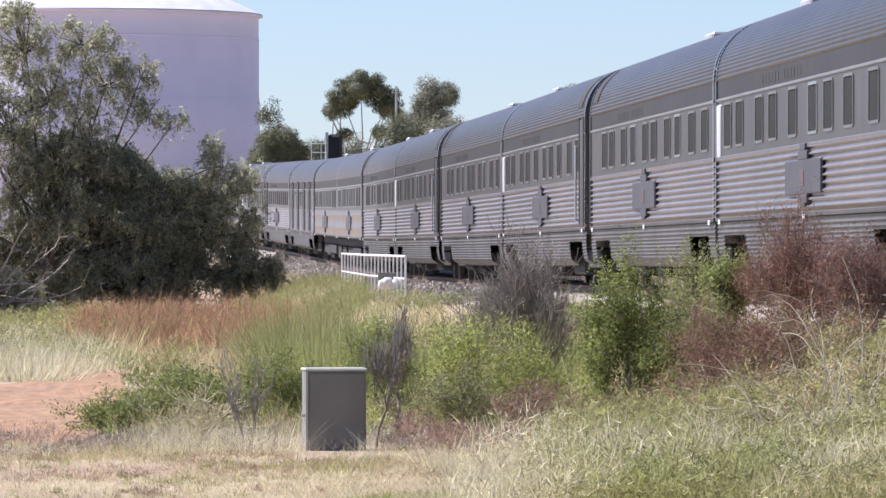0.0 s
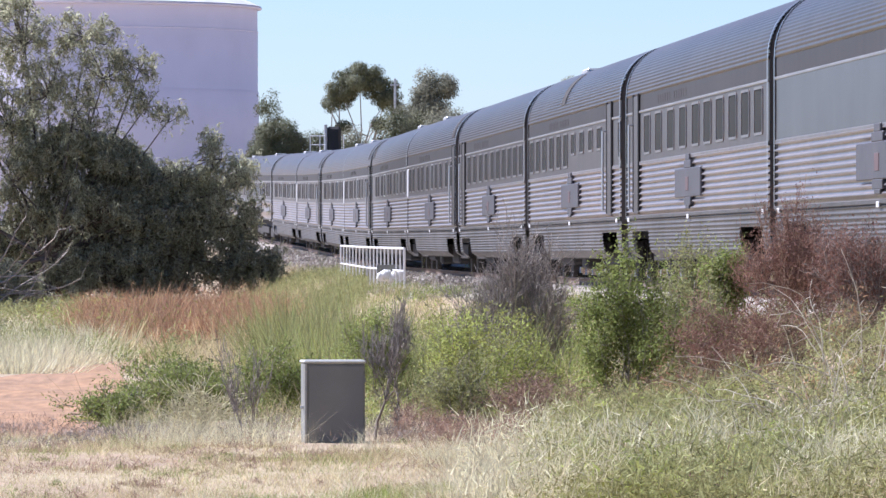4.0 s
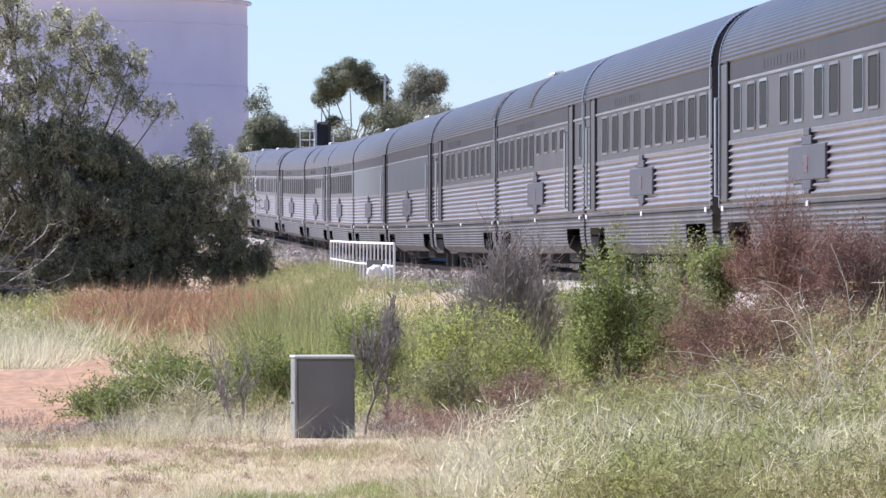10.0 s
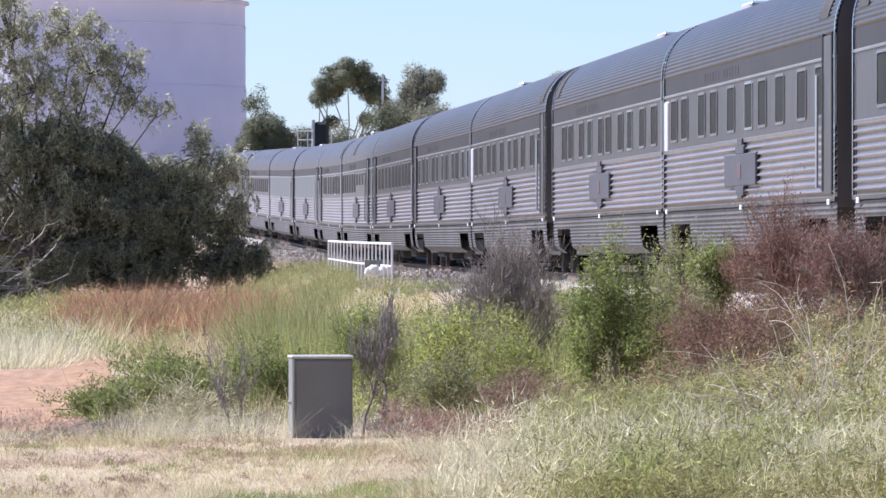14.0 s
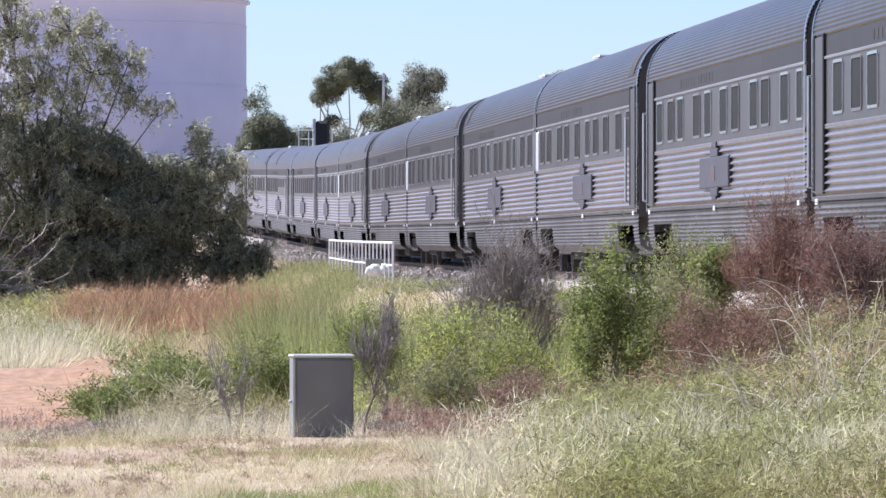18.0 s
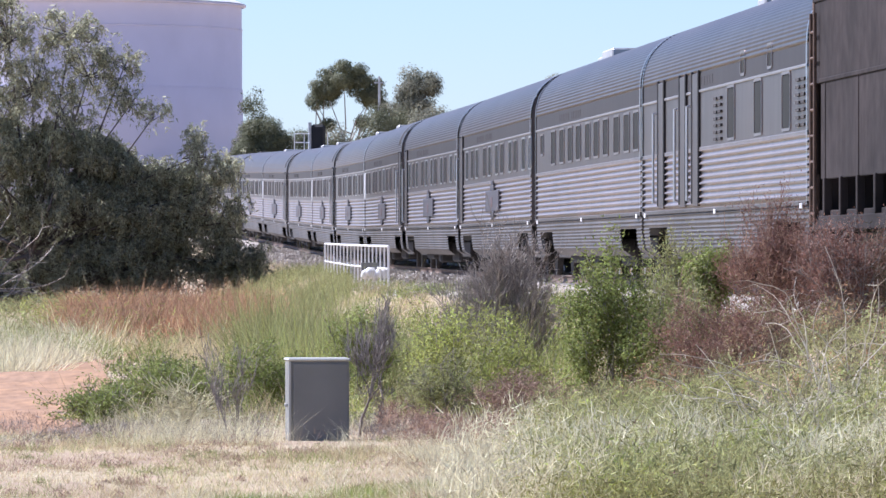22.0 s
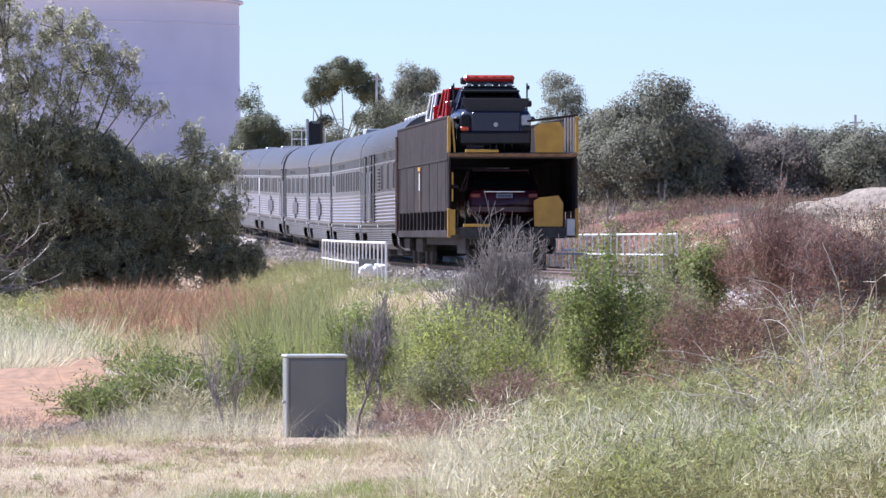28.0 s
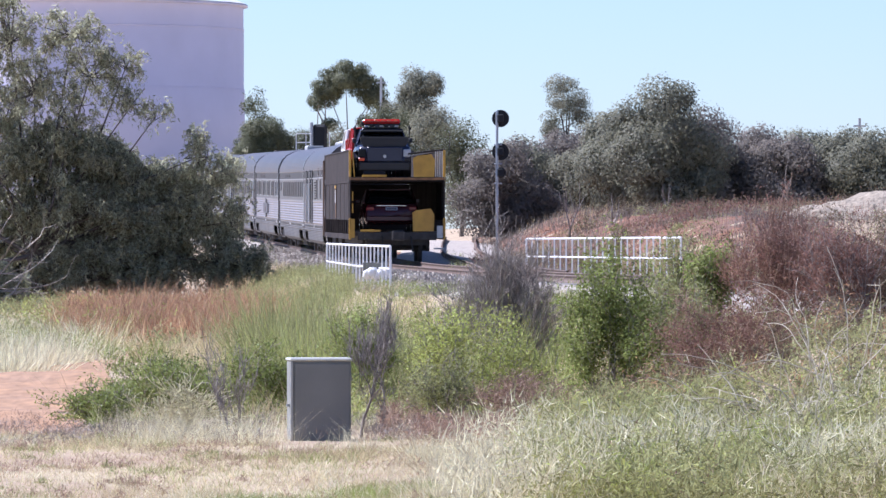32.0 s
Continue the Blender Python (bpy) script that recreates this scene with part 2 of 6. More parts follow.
def prism(points, y0, y1, bevel=0.0):
    """A solid: an outline of (x, z) carried along y."""
    bm = bmesh.new()
    f = bm.faces.new([bm.verts.new((x, y0, z)) for x, z in points])
    r = bmesh.ops.extrude_face_region(bm, geom=[f])
    bmesh.ops.translate(bm, vec=(0, y1 - y0, 0), verts=[g for g in r["geom"] if isinstance(g, bmesh.types.BMVert)])
    bmesh.ops.recalc_face_normals(bm, faces=bm.faces)
    if bevel:
        bmesh.ops.bevel(bm, geom=bm.edges[:], offset=bevel, segments=1, affect="EDGES")
    return bm


def glide(x, knots):
    """A smooth curve through knots of (x, y), level or straight outside them."""
    k = np.array(knots, dtype=float)
    xs, ys = k[:, 0], k[:, 1]
    m = np.gradient(ys, xs)
    x = np.asarray(x, dtype=float)
    i = np.clip(np.searchsorted(xs, x) - 1, 0, len(xs) - 2)
    h = xs[i + 1] - xs[i]
    u = (x - xs[i]) / h
    mid = ((2 * u**3 - 3 * u**2 + 1) * ys[i] + (u**3 - 2 * u**2 + u) * h * m[i]
           + (-2 * u**3 + 3 * u**2) * ys[i + 1] + (u**3 - u**2) * h * m[i + 1])
    return np.where(x < xs[0], ys[0] + m[0] * (x - xs[0]), np.where(x > xs[-1], ys[-1] + m[-1] * (x - xs[-1]), mid))


def smooth01(x, a, b):
    u = np.clip((np.asarray(x, dtype=float) - a) / (b - a), 0, 1)
    return u * u * (3 - 2 * u)


# ---------- the line of the railway ----------
HALF = 1.475        # half the width of a carriage
RAIL = 1.25         # top of the rails on the level stretch
BEND = ((150, 0), (185, 0), (208, 0.10), (232, 0.236), (256, 0.40), (280, 0.35), (305, 0.09), (330, -0.30), (370, -1.0), (420, -1.9))
CLIMB = ((130, 0), (160, 0), (184, 0.05), (208, 0.11), (232, 0.24), (256, 0.43), (280, 0.65), (305, 0.95), (340, 1.35), (400, 1.8), (480, 2.1), (560, 2.1))


def centre_x(y):
    return 9.95 - 0.0586 * np.asarray(y, dtype=float) + glide(y, BEND) + HALF


def climb(y):
    return glide(y, CLIMB)


def travelled(t):
    """How far along the line the train's reference coupling is after t seconds; the train is slowing."""
    return 100.34 + 22.517 * t - 0.08187 * t**2 - 7.59e-4 * t**3 - 1.1e-5 * t**4


PITCH = 24.2        # coupling to coupling


def on_line(y, wheelbase=16.6):
    """The pose of a vehicle whose middle is at y on the line."""
    a, b = y - wheelbase / 2, y + wheelbase / 2
    pa = Vector((float(centre_x(a)), a, RAIL + float(climb(a))))
    pb = Vector((float(centre_x(b)), b, RAIL + float(climb(b))))
    d = pb - pa
    mid = (pa + pb) / 2
    return Matrix.Translation(mid) @ Euler((math.atan2(d.z, math.hypot(d.x, d.y)), 0, -math.atan2(d.x, d.y))).to_matrix().to_4x4()


def bumpy(x, y, s, seed=0.0):
    """Cheap smooth unevenness from a few waves."""
    return (np.sin(x * 1.7 / s + 1.3 + seed) * np.cos(y * 1.3 / s + seed * 2.1) + 0.6 * np.sin(x * 3.1 / s - y * 2.3 / s + seed)
            + 0.4 * np.cos(x * 5.3 / s + y * 4.1 / s + 2 * seed)) / 2


def land(x, y):
    """Height of the ground."""
    x, y = np.asarray(x, dtype=float), np.asarray(y, dtype=float)
    q = x - centre_x(np.clip(y, -600, 900))
    c = climb(np.clip(y, -600, 900))
    left = (0.80 + c) * smooth01(-q, 6.2, 3.2) + 0.55 * c * smooth01(-q, 3.2, 6.2)
    right = (0.80 + c * (1 - smooth01(q, 5, 10) * smooth01(y, 315, 350))) - (0.25 * smooth01(q, 3.4, 6.0))
    bank = 2.1 * smooth01(q, 7.0, 14.0) * smooth01(y, 195, 240) + 1.2 * smooth01(q, 20, 30) * smooth01(y, 180, 230)
    h = np.where(q < 0, left, right + bank)
    flat = smooth01(np.abs(q), 3.4, 6.0)
    near = smooth01(np.abs(x), 60, 20) * smooth01(np.abs(y), 500, 250)
    h = h + flat * near * (0.05 * bumpy(x, y, 2.2) + 0.07 * bumpy(x, y, 7.0, 1.0))
    return h


def spot(d, u):
    """A place on the ground, d metres off, u thousandths to the right of straight ahead."""
    x = u * d / 1000
    return Vector((x, d, float(land(x, d))))


# ---------- ground ----------
def ladder(*pieces):
    out = []
    for a, b, s in pieces:
        out += list(np.arange(a, b, s))
    return np.array(out + [pieces[-1][1]])


gx = ladder((-4000, -400, 600), (-400, -60, 40), (-60, -22, 4), (-22, 22, 0.4), (22, 60, 4), (60, 400, 40), (400, 4000, 600))
gy = ladder((-700, -100, 60), (-100, 36, 8), (36, 130, 0.7), (130, 340, 1.6), (340, 700, 20), (700, 5000, 430))
GX, GY = np.meshgrid(gx, gy)
gz = land(GX, GY)
nx, ny = len(gx), len(gy)
idx = np.arange(nx * ny).reshape(ny, nx)
gf = np.column_stack([idx[:-1, :-1].ravel(), idx[:-1, 1:].ravel(), idx[1:, 1:].ravel(), idx[1:, :-1].ravel()])


def ground_material():
    m = bpy.data.materials.new("dry paddock soil")
    m.use_nodes = True
    nt = m.node_tree
    L = nt.links.new
    p = nt.nodes["Principled BSDF"]
    p.inputs["Roughness"].default_value = 0.95
    tc = nt.nodes.new("ShaderNodeTexCoord")

    def nz(s, d=5):
        n = nt.nodes.new("ShaderNodeTexNoise")
        n.inputs["Scale"].default_value, n.inputs["Detail"].default_value = s, d
        L(tc.outputs["Object"], n.inputs["Vector"])
        return n.outputs["Fac"]

    def mix(f, a, b, lo=0.4, hi=0.6):
        r = nt.nodes.new("ShaderNodeMapRange")
        r.inputs[1].default_value, r.inputs[2].default_value = lo, hi
        L(f, r.inputs[0])
        x = nt.nodes.new("ShaderNodeMix")
        x.data_type = "RGBA"
        L(r.outputs[0], x.inputs[0])
        for i, c in ((6, a), (7, b)):
            if isinstance(c, tuple):
                x.inputs[i].default_value = (*c, 1)
            else:
                L(c, x.inputs[i])
        return x.outputs[2]
    dry = mix(nz(0.35), (0.47, 0.39, 0.25), (0.36, 0.275, 0.18))
    c = mix(nz(2.6), dry, (0.42, 0.30, 0.21), 0.45, 0.7)
    c = mix(nz(11), c, (0.26, 0.18, 0.13), 0.5, 0.75)
    L(c, p.inputs["Base Color"])
    b = nt.nodes.new("ShaderNodeBump")
    b.inputs["Distance"].default_value = 0.04
    L(nz(7), b.inputs["Height"])
    L(b.outputs[0], p.inputs["Normal"])
    return m


SOIL = ground_material()
ground = place("ground", raw("ground", np.column_stack([GX.ravel(), GY.ravel(), gz.ravel()]), gf), SOIL, smooth=True)
tagged(ground, "dry straw-coloured paddock soil sloping up to the railway", "ground", kind="structure")

# ---------- railway ----------
track = tagged(new("railway_track"), "single railway line on grey ballast curving away uphill", "railway track", kind="structure")


def along(profile, y0, y1, step, shift=0.0, lift=0.0, name="strip", material=None):
    """A profile of (x, z) swept along the line."""
    ys = np.arange(y0, y1 + step / 2, step)
    cx, cz = centre_x(ys) + (shift(ys) if callable(shift) else shift), climb(ys) + lift
    p = np.array(profile)
    n = len(p)
    v = np.concatenate([np.column_stack([cx[k] + p[:, 0], np.full(n, y), cz[k] + p[:, 1]]) for k, y in enumerate(ys)])
    f = []
    for s in range(len(ys) - 1):
        for i in range(n - 1):
            f.append((s * n + i, s * n + i + 1, (s + 1) * n + i + 1, (s + 1) * n + i))
    return raw(name, v, f, material)


RAIL_FORM = [(-0.07, -0.16), (-0.07, -0.145), (-0.012, -0.13), (-0.012, -0.04), (-0.035, -0.03), (-0.035, 0), (0.035, 0), (0.035, -0.03), (0.012, -0.04), (0.012, -0.13), (0.07, -0.145), (0.07, -0.16)]
BED = [(-3.4, 0.70 - RAIL), (-2.2, 1.0 - RAIL), (-1.75, 1.10 - RAIL), (-0.8, 1.06 - RAIL), (0, 1.05 - RAIL), (0.8, 1.06 - RAIL), (1.75, 1.10 - RAIL), (2.2, 1.0 - RAIL), (3.4, 0.70 - RAIL)]
place("ballast", along(BED, -600, 960, 4, 0, RAIL, "ballast"), BALLAST, track, "grey crushed stone ballast", smooth=True)
for side in (-0.7525, 0.7525):
    place("rail", along(RAIL_FORM, -600, 960, 6, side, RAIL, "rail"), IRON, track, "worn steel rail")
sleeper_me = bpy.data.meshes.new("sleeper")
block(bmesh.new(), (-1.25, -0.12, -0.22), (1.25, 0.12, 0), 0.02).to_mesh(sleeper_me)
for y in np.arange(130, 282, 0.68):
    place("sleeper", sleeper_me, SLEEPER, track, m=pose(float(centre_x(y)), float(y), RAIL - 0.16 + float(climb(y)), 0, 0, 3.3))
siding = tagged(new("siding_track"), "second rusty rail line diverging beside the main line", "railway track", kind="structure")
SPLIT = ((150, 0), (180, 1.2), (205, 2.5), (225, 3.3), (260, 4.6), (300, 7.2), (340, 10.5))
split = lambda y: glide(y, SPLIT)
place("ballast", along([(x * 0.8, z) for x, z in BED], 158, 330, 3, split, RAIL + 0.03, "ballast"), BALLAST, siding, smooth=True)
for side in (-0.7525, 0.7525):
    place("rail", along(RAIL_FORM, 158, 330, 3, lambda y, s=side: split(y) + s, RAIL + 0.03, "rail"), IRON, siding)

# ---------- carriages ----------
DECK = 1.10         # skirt line over the rails
CROWN = DECK + 3.10
SIDE_TOP, BAND_LOW, MOULD = DECK + 0.93, DECK + 0.93, DECK + 1.80


def flutes(z0, z1, n, x, depth):
    """Upright profile with n rounded ribs."""
    out, h = [], (z1 - z0) / n
    for i in range(n):
        a = z0 + i * h
        out += [(x, a), (x, a + h * 0.56), (x + depth * 0.85, a + h * 0.59), (x + depth, a + h * 0.67), (x + depth * 0.75, a + h * 0.82), (x + depth * 0.2, a + h * 0.96)]
    return out + [(x, z1)]


def roof_line(n=27, depth=0.020):
    """Half the roof, from the letterboard to the crown, with rounded ribs."""
    out = []
    z0, z1 = DECK + 2.09, CROWN
    steps = n * 4 if depth else n * 2
    for i in range(steps + 1):
        a = math.pi / 2 * i / steps
        x = HALF * math.cos(a) ** 0.72
        z = z0 + (z1 - z0) * math.sin(a) ** 0.95
        k = depth * (0.0, 0.75, 1.0, 0.75)[i % 4]
        out.append((x + k * math.cos(a), z + k * math.sin(a)))
    return out


def mirror(p):
    return [(-x, z) for x, z in p]


meshes = {}


def shared(name, make):
    """A mesh made once and used by all that look alike."""
    if name not in meshes:
        meshes[name] = make()
    return meshes[name]


def bm_mesh(bm, name, *mats):
    me = bpy.data.meshes.new(name)
    bm.to_mesh(me)
    bm.free()
    for m in mats:
        me.materials.append(m)
    return me


def rounded(w, h, r, n=4):
    """Outline of a rounded rectangle in (y, z)."""
    pts = []
    for cx, cz, a0 in ((w / 2 - r, h / 2 - r, 0), (-w / 2 + r, h / 2 - r, 90), (-w / 2 + r, -h / 2 + r, 180), (w / 2 - r, -h / 2 + r, 270)):
        for k in range(n + 1):
            a = radians(a0 + 90 * k / n)
            pts.append((cx + r * math.cos(a), cz + r * math.sin(a)))
    return pts


def ring_mesh(w, h, r, rim, depth):
    """A window frame that stands proud of the left side (towards -x)."""
    bm = bmesh.new()
    o, i = rounded(w, h, r), rounded(w - 2 * rim, h - 2 * rim, max(r - rim, 0.01))
    n = len(o)
    rows = [[bm.verts.new((x, a, b)) for a, b in pts] for x, pts in ((0, o), (-depth, o), (-depth, i), (0.012, i))]
    for p, q in zip(rows, rows[1:]):
        for k in range(n):
            bm.faces.new((p[k], p[(k + 1) % n], q[(k + 1) % n], q[k]))
    bmesh.ops.recalc_face_normals(bm, faces=bm.faces)
    return bm


def pane_mesh(w, h, r, x=-0.004):
    bm = bmesh.new()
    bm.faces.new([bm.verts.new((x, a, b)) for a, b in reversed(rounded(w, h, r))])
    return bm


def bogie(car, y):
    """A two-axle bogie under a carriage."""
    side = lambda: bm_mesh(prism([(-0.06, 0.35), (0.06, 0.35), (0.06, 0.72), (-0.06, 0.72)], -1.55, 1.55, 0.02), "side_frame", UNDER)

    def wheel():
        bm = bmesh.new()
        rod(bm, (-0.06, 0, 0), (0.06, 0, 0), 0.46, n=20)
        rod(bm, (-0.09, 0, 0), (-0.06, 0, 0), 0.12, n=10)
        return bm_mesh(bm, "wheel", UNDER)

    def beam():
        bm = bmesh.new()
        block(bm, (-0.95, -0.25, 0.42), (0.95, 0.25, 0.75), 0.03)
        rod(bm, (-0.85, -1.25, 0.46), (0.85, -1.25, 0.46), 0.08)
        rod(bm, (-0.85, 1.25, 0.46), (0.85, 1.25, 0.46), 0.08)
        return bm_mesh(bm, "bolster", UNDER)
    b = place("bogie", shared("bolster", beam), parent=car, m=pose(0, y, 0))
    for x in (-1.05, 1.05):
        place("side_frame", shared("side_frame", side), parent=b, m=pose(x, 0, 0))
        for dy in (-1.25, 1.25):
            place("wheel", shared("wheel", wheel), parent=b, m=pose(x * 0.76, dy, 0.46))
    return b


def carriage(kind, label, front, rear):
    """One carriage: y is the way it travels, the origin on the rails at its middle.
    front, rear: how far each end keeps from the coupling point."""
    car = tagged(new("passenger_carriage"), label, "train carriage", "carriages of the train")
    y1, y0 = PITCH / 2 - front, -PITCH / 2 + rear
    key = (round(y0, 2), round(y1, 2))
    smooth_side = kind == "plain"
    for s, mir in ((-1, True), (1, False)):
        f = (lambda p: mirror(p)) if mir else (lambda p: list(reversed(p)))
        nm = "l" if mir else "r"
        low = flutes(DECK + 0.03, SIDE_TOP, 9, HALF - 0.02, 0.044) if not smooth_side else flutes(DECK + 0.03, SIDE_TOP, 2, HALF, 0.012)
        place("fluted_side", shared(("side", nm, smooth_side, key), lambda: extrude(f(low), y0, y1, STEEL, "fluted_side")), None, car, "ribbed stainless steel lower side")
        place("window_band", shared(("band", nm, key), lambda: extrude(f([(HALF, BAND_LOW), (HALF, MOULD)]), y0, y1, PLATE_STEEL, "window_band")), None, car)
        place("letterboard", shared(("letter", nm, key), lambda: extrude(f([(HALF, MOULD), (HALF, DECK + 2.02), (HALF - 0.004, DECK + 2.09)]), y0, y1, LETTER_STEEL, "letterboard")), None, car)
        place("moulding", shared(("mould", nm, key), lambda: bm_mesh(boxy((s * HALF - 0.025, y0, MOULD - 0.02), (s * HALF + 0.02, y1, MOULD + 0.02), 0.006), "moulding", MOULD_STEEL)), None, car, "bright steel moulding strip")
        place("belt_rail", shared(("belt", nm, key), lambda: bm_mesh(boxy((s * HALF - 0.02, y0, BAND_LOW - 0.02), (s * HALF + 0.02, y1, BAND_LOW + 0.02), 0.006), "belt_rail", STEEL)), None, car)
        place("sill", shared(("sill", nm, key), lambda: bm_mesh(boxy((s * HALF - 0.03, y0, DECK - 0.03), (s * HALF + 0.03, y1, DECK + 0.03), 0.008), "sill", SKIRT_STEEL)), None, car)
        if not smooth_side:
            top = flutes(DECK - 0.24, DECK - 0.03, 3, HALF - 0.01, 0.016)
            place("skirt_rail", shared(("skt", nm, key), lambda: extrude(f(top), y0, y1, SKIRT_STEEL, "skirt_rail")), None, car, "dusty ribbed skirt")
            deep = [(HALF - 0.20, DECK - 0.70), (HALF - 0.09, DECK - 0.62)] + [(x - 0.05 * ((DECK - 0.24 - z) / 0.38) ** 2, z) for x, z in flutes(DECK - 0.60, DECK - 0.24, 6, HALF - 0.01, 0.016)]
            for a, b in ((y0, y0 + 1.0), (y0 + 4.1, y1 - 4.1), (y1 - 1.0, y1)):
                place("skirt_panel", shared(("skp", nm, round(a, 2), round(b, 2)), lambda: extrude(f(deep), a, b, SKIRT_STEEL, "skirt_panel")), None, car)
    arch = roof_line()
    whole = mirror(arch) + list(reversed(arch))[1:]
    place("roof", shared(("roof", key), lambda: extrude(whole, y0, y1, ROOF_STEEL, "roof")), None, car, "ribbed steel roof")
    outline = [(-HALF + 0.01, DECK - 0.1), *[(x * 0.995, z - 0.005) for x, z in mirror(roof_line(6, 0))], *[(x * 0.995, z - 0.005) for x, z in reversed(roof_line(6, 0))][1:], (HALF - 0.01, DECK - 0.1)]
    for ye, d in ((y1, -0.06), (y0, 0.06)):
        place("end_wall", shared(("end", round(ye, 2)), lambda: bm_mesh(prism(outline, min(ye, ye + d) + (0 if d > 0 else -0.001), max(ye, ye + d)), "end_wall", PLATE_STEEL)), None, car)
    rim = [(-HALF - 0.030, DECK - 0.02), (-HALF - 0.030, DECK + 2.09), *[(x * 1.018, z + 0.026) for x, z in mirror(roof_line(8, 0))]]
    rim += [(-x, z) for x, z in reversed(rim)][1:]
    for ya, yb in ((y1 - 0.07, y1 + 0.012), (y0 - 0.012, y0 + 0.07)):
        place("end_frame", shared(("rim", round(ya, 2)), lambda: extrude(rim, ya, yb, BRIGHT_STEEL, "end_frame")), None, car, "bright steel end frame")
    bel = [(-0.95, DECK - 0.05), (-0.95, DECK + 2.2), (-0.6, DECK + 2.5), (0.6, DECK + 2.5), (0.95, DECK + 2.2), (0.95, DECK - 0.05)]
    place("gangway_bellows", shared(("bel", key), lambda: bm_mesh(prism(bel, y0 - rear + 0.02, y0), "gangway_bellows", RUBBER)), None, car, "black concertina gangway")
    place("gangway_bellows", shared(("bel2", key), lambda: bm_mesh(prism(bel, y1, y1 + front - 0.02), "gangway_bellows", RUBBER)), None, car, "black concertina gangway")
    place("underframe", shared(("under", key), lambda: bm_mesh(boxy((-1.1, y0 + 0.2, DECK - 0.35), (1.1, y1 - 0.2, DECK - 0.02)), "underframe", UNDER)), None, car)
    place("equipment_box", shared("equip", lambda: bm_mesh(boxy((-1.2, -3.5, DECK - 0.72), (1.2, 3.0, DECK - 0.36), 0.03), "equipment_box", UNDER)), None, car)
    for ya, yb, drop in ((3.6, 6.6, 0.84), (-7.2, -4.4, 0.88), (0.4, 1.4, 0.92)):
        place("underfloor_tank", shared(("tank", ya), lambda: bm_mesh(boxy((-1.15, ya, DECK - drop), (1.15, yb, DECK - 0.36), 0.05), "underfloor_tank", UNDER)), None, car)
    for yb in (y1 - 2.6, y0 + 2.6):
        bogie(car, yb)
    if kind not in ("plain", "baggage", "lounge"):
        def letters():
            bm, rnd = bmesh.new(), random.Random(5)
            for k in range(13):
                if k == 6:
                    continue
                block(bm, (0.001, 2.4 - k * 0.40, 0), (0.0045, 2.4 - k * 0.40 + rnd.uniform(0.10, 0.2), 0.13))
            return bm_mesh(bm, "lettering", FAINT_STEEL)
        tagged(place("lettering", shared("letters", letters), None, car, "faint steel lettering", pose(-HALF - 0.006, 3.0, DECK + 1.88)), kind="stuff")

    def window(y, w=1.0, h=0.70, z=DECK + 1.33, bright=False):
        for s in (-1, 1):
            m = pose(s * HALF, y, z, 0, 0, 0 if s < 0 else 180)
            fr = place("window", shared(("frame", w, h, bright), lambda: bm_mesh(ring_mesh(w, h, 0.09, 0.038, 0.018), "window_frame", BRIGHT_STEEL if bright else STEEL)), None, car, m=m)
            place("pane", shared(("pane", w, h), lambda: bm_mesh(pane_mesh(w - 0.055, h - 0.055, 0.07), "pane", TINTED)), None, fr)

    def emblem(y):
        def shape():
            bm = bmesh.new()
            block(bm, (-0.035, -2.1, -0.22), (0.02, 2.1, 0.24), 0.012)
            for za, zb, w in ((0.24, 0.36, 0.55), (0.36, 0.46, 0.30), (-0.34, -0.22, 0.5), (-0.40, -0.34, 0.28)):
                block(bm, (-0.035, -w, za), (0.02, w, zb), 0.008)
            return bm_mesh(bm, "emblem_plate", EMBLEM)
        for s in (-1, 1):
            e = place("emblem_plate", shared("emblem", shape), None, car, "dark grey spread-wing emblem plate", pose(s * (HALF + 0.012), y, DECK + 0.49, 0, 0, 0 if s < 0 else 180))
            place("badge", shared("badge", lambda: bm_mesh(boxy((-0.042, -0.22, -0.12), (-0.03, 0.22, 0.10), 0.004), "badge", EMBLEM_RED)), None, e, "faded red badge")

    def door(y, tall=True):
        def shape():
            bm = bmesh.new()
            z1 = DECK + 2.08
            block(bm, (-0.02, -0.40, DECK + 0.06), (0.02, 0.40, z1), 0.01)
            return bm_mesh(bm, "door", PLATE_STEEL)

        def groove():
            bm = bmesh.new()
            block(bm, (-0.03, -0.05, DECK + 0.1), (0.02, 0.05, DECK + 2.12), 0.01)
            return bm_mesh(bm, "door_recess", RUBBER)

        def grab():
            bm = bmesh.new()
            rod(bm, (-0.08, 0, DECK + 0.15), (-0.08, 0, DECK + 1.6), 0.022)
            for z in (DECK + 0.16, DECK + 1.59):
                rod(bm, (-0.08, 0, z), (0, 0, z), 0.02)
            return bm_mesh(bm, "grab_rail", BRIGHT_STEEL)
        for s in (-1, 1):
            d = place("door", shared("door", shape), None, car, m=pose(s * (HALF + 0.012), y, 0, 0, 0, 0 if s < 0 else 180))
            for e in (-1, 1):
                place("door_recess", shared("groove", groove), None, d, m=pose(0, e * 0.50, 0))
            place("grab_rail", shared("grab", grab), None, d, m=pose(0, 0.62, 0))

    # white block stands for the bright reflection in the end door's glass
    def end_door_reflection(y):
        place("end_panel", shared("endp", lambda: bm_mesh(boxy((-0.02, -0.28, -0.40), (0.02, 0.28, 0.40), 0.015), "end_panel", REFLECTION_WHITE)), None, car, "white panel painted as the end door's bright reflection", pose(-HALF - 0.004, y, DECK + 1.33))

    def louvre(y, z=DECK + 1.36, n=7):
        def shape():
            bm = bmesh.new()
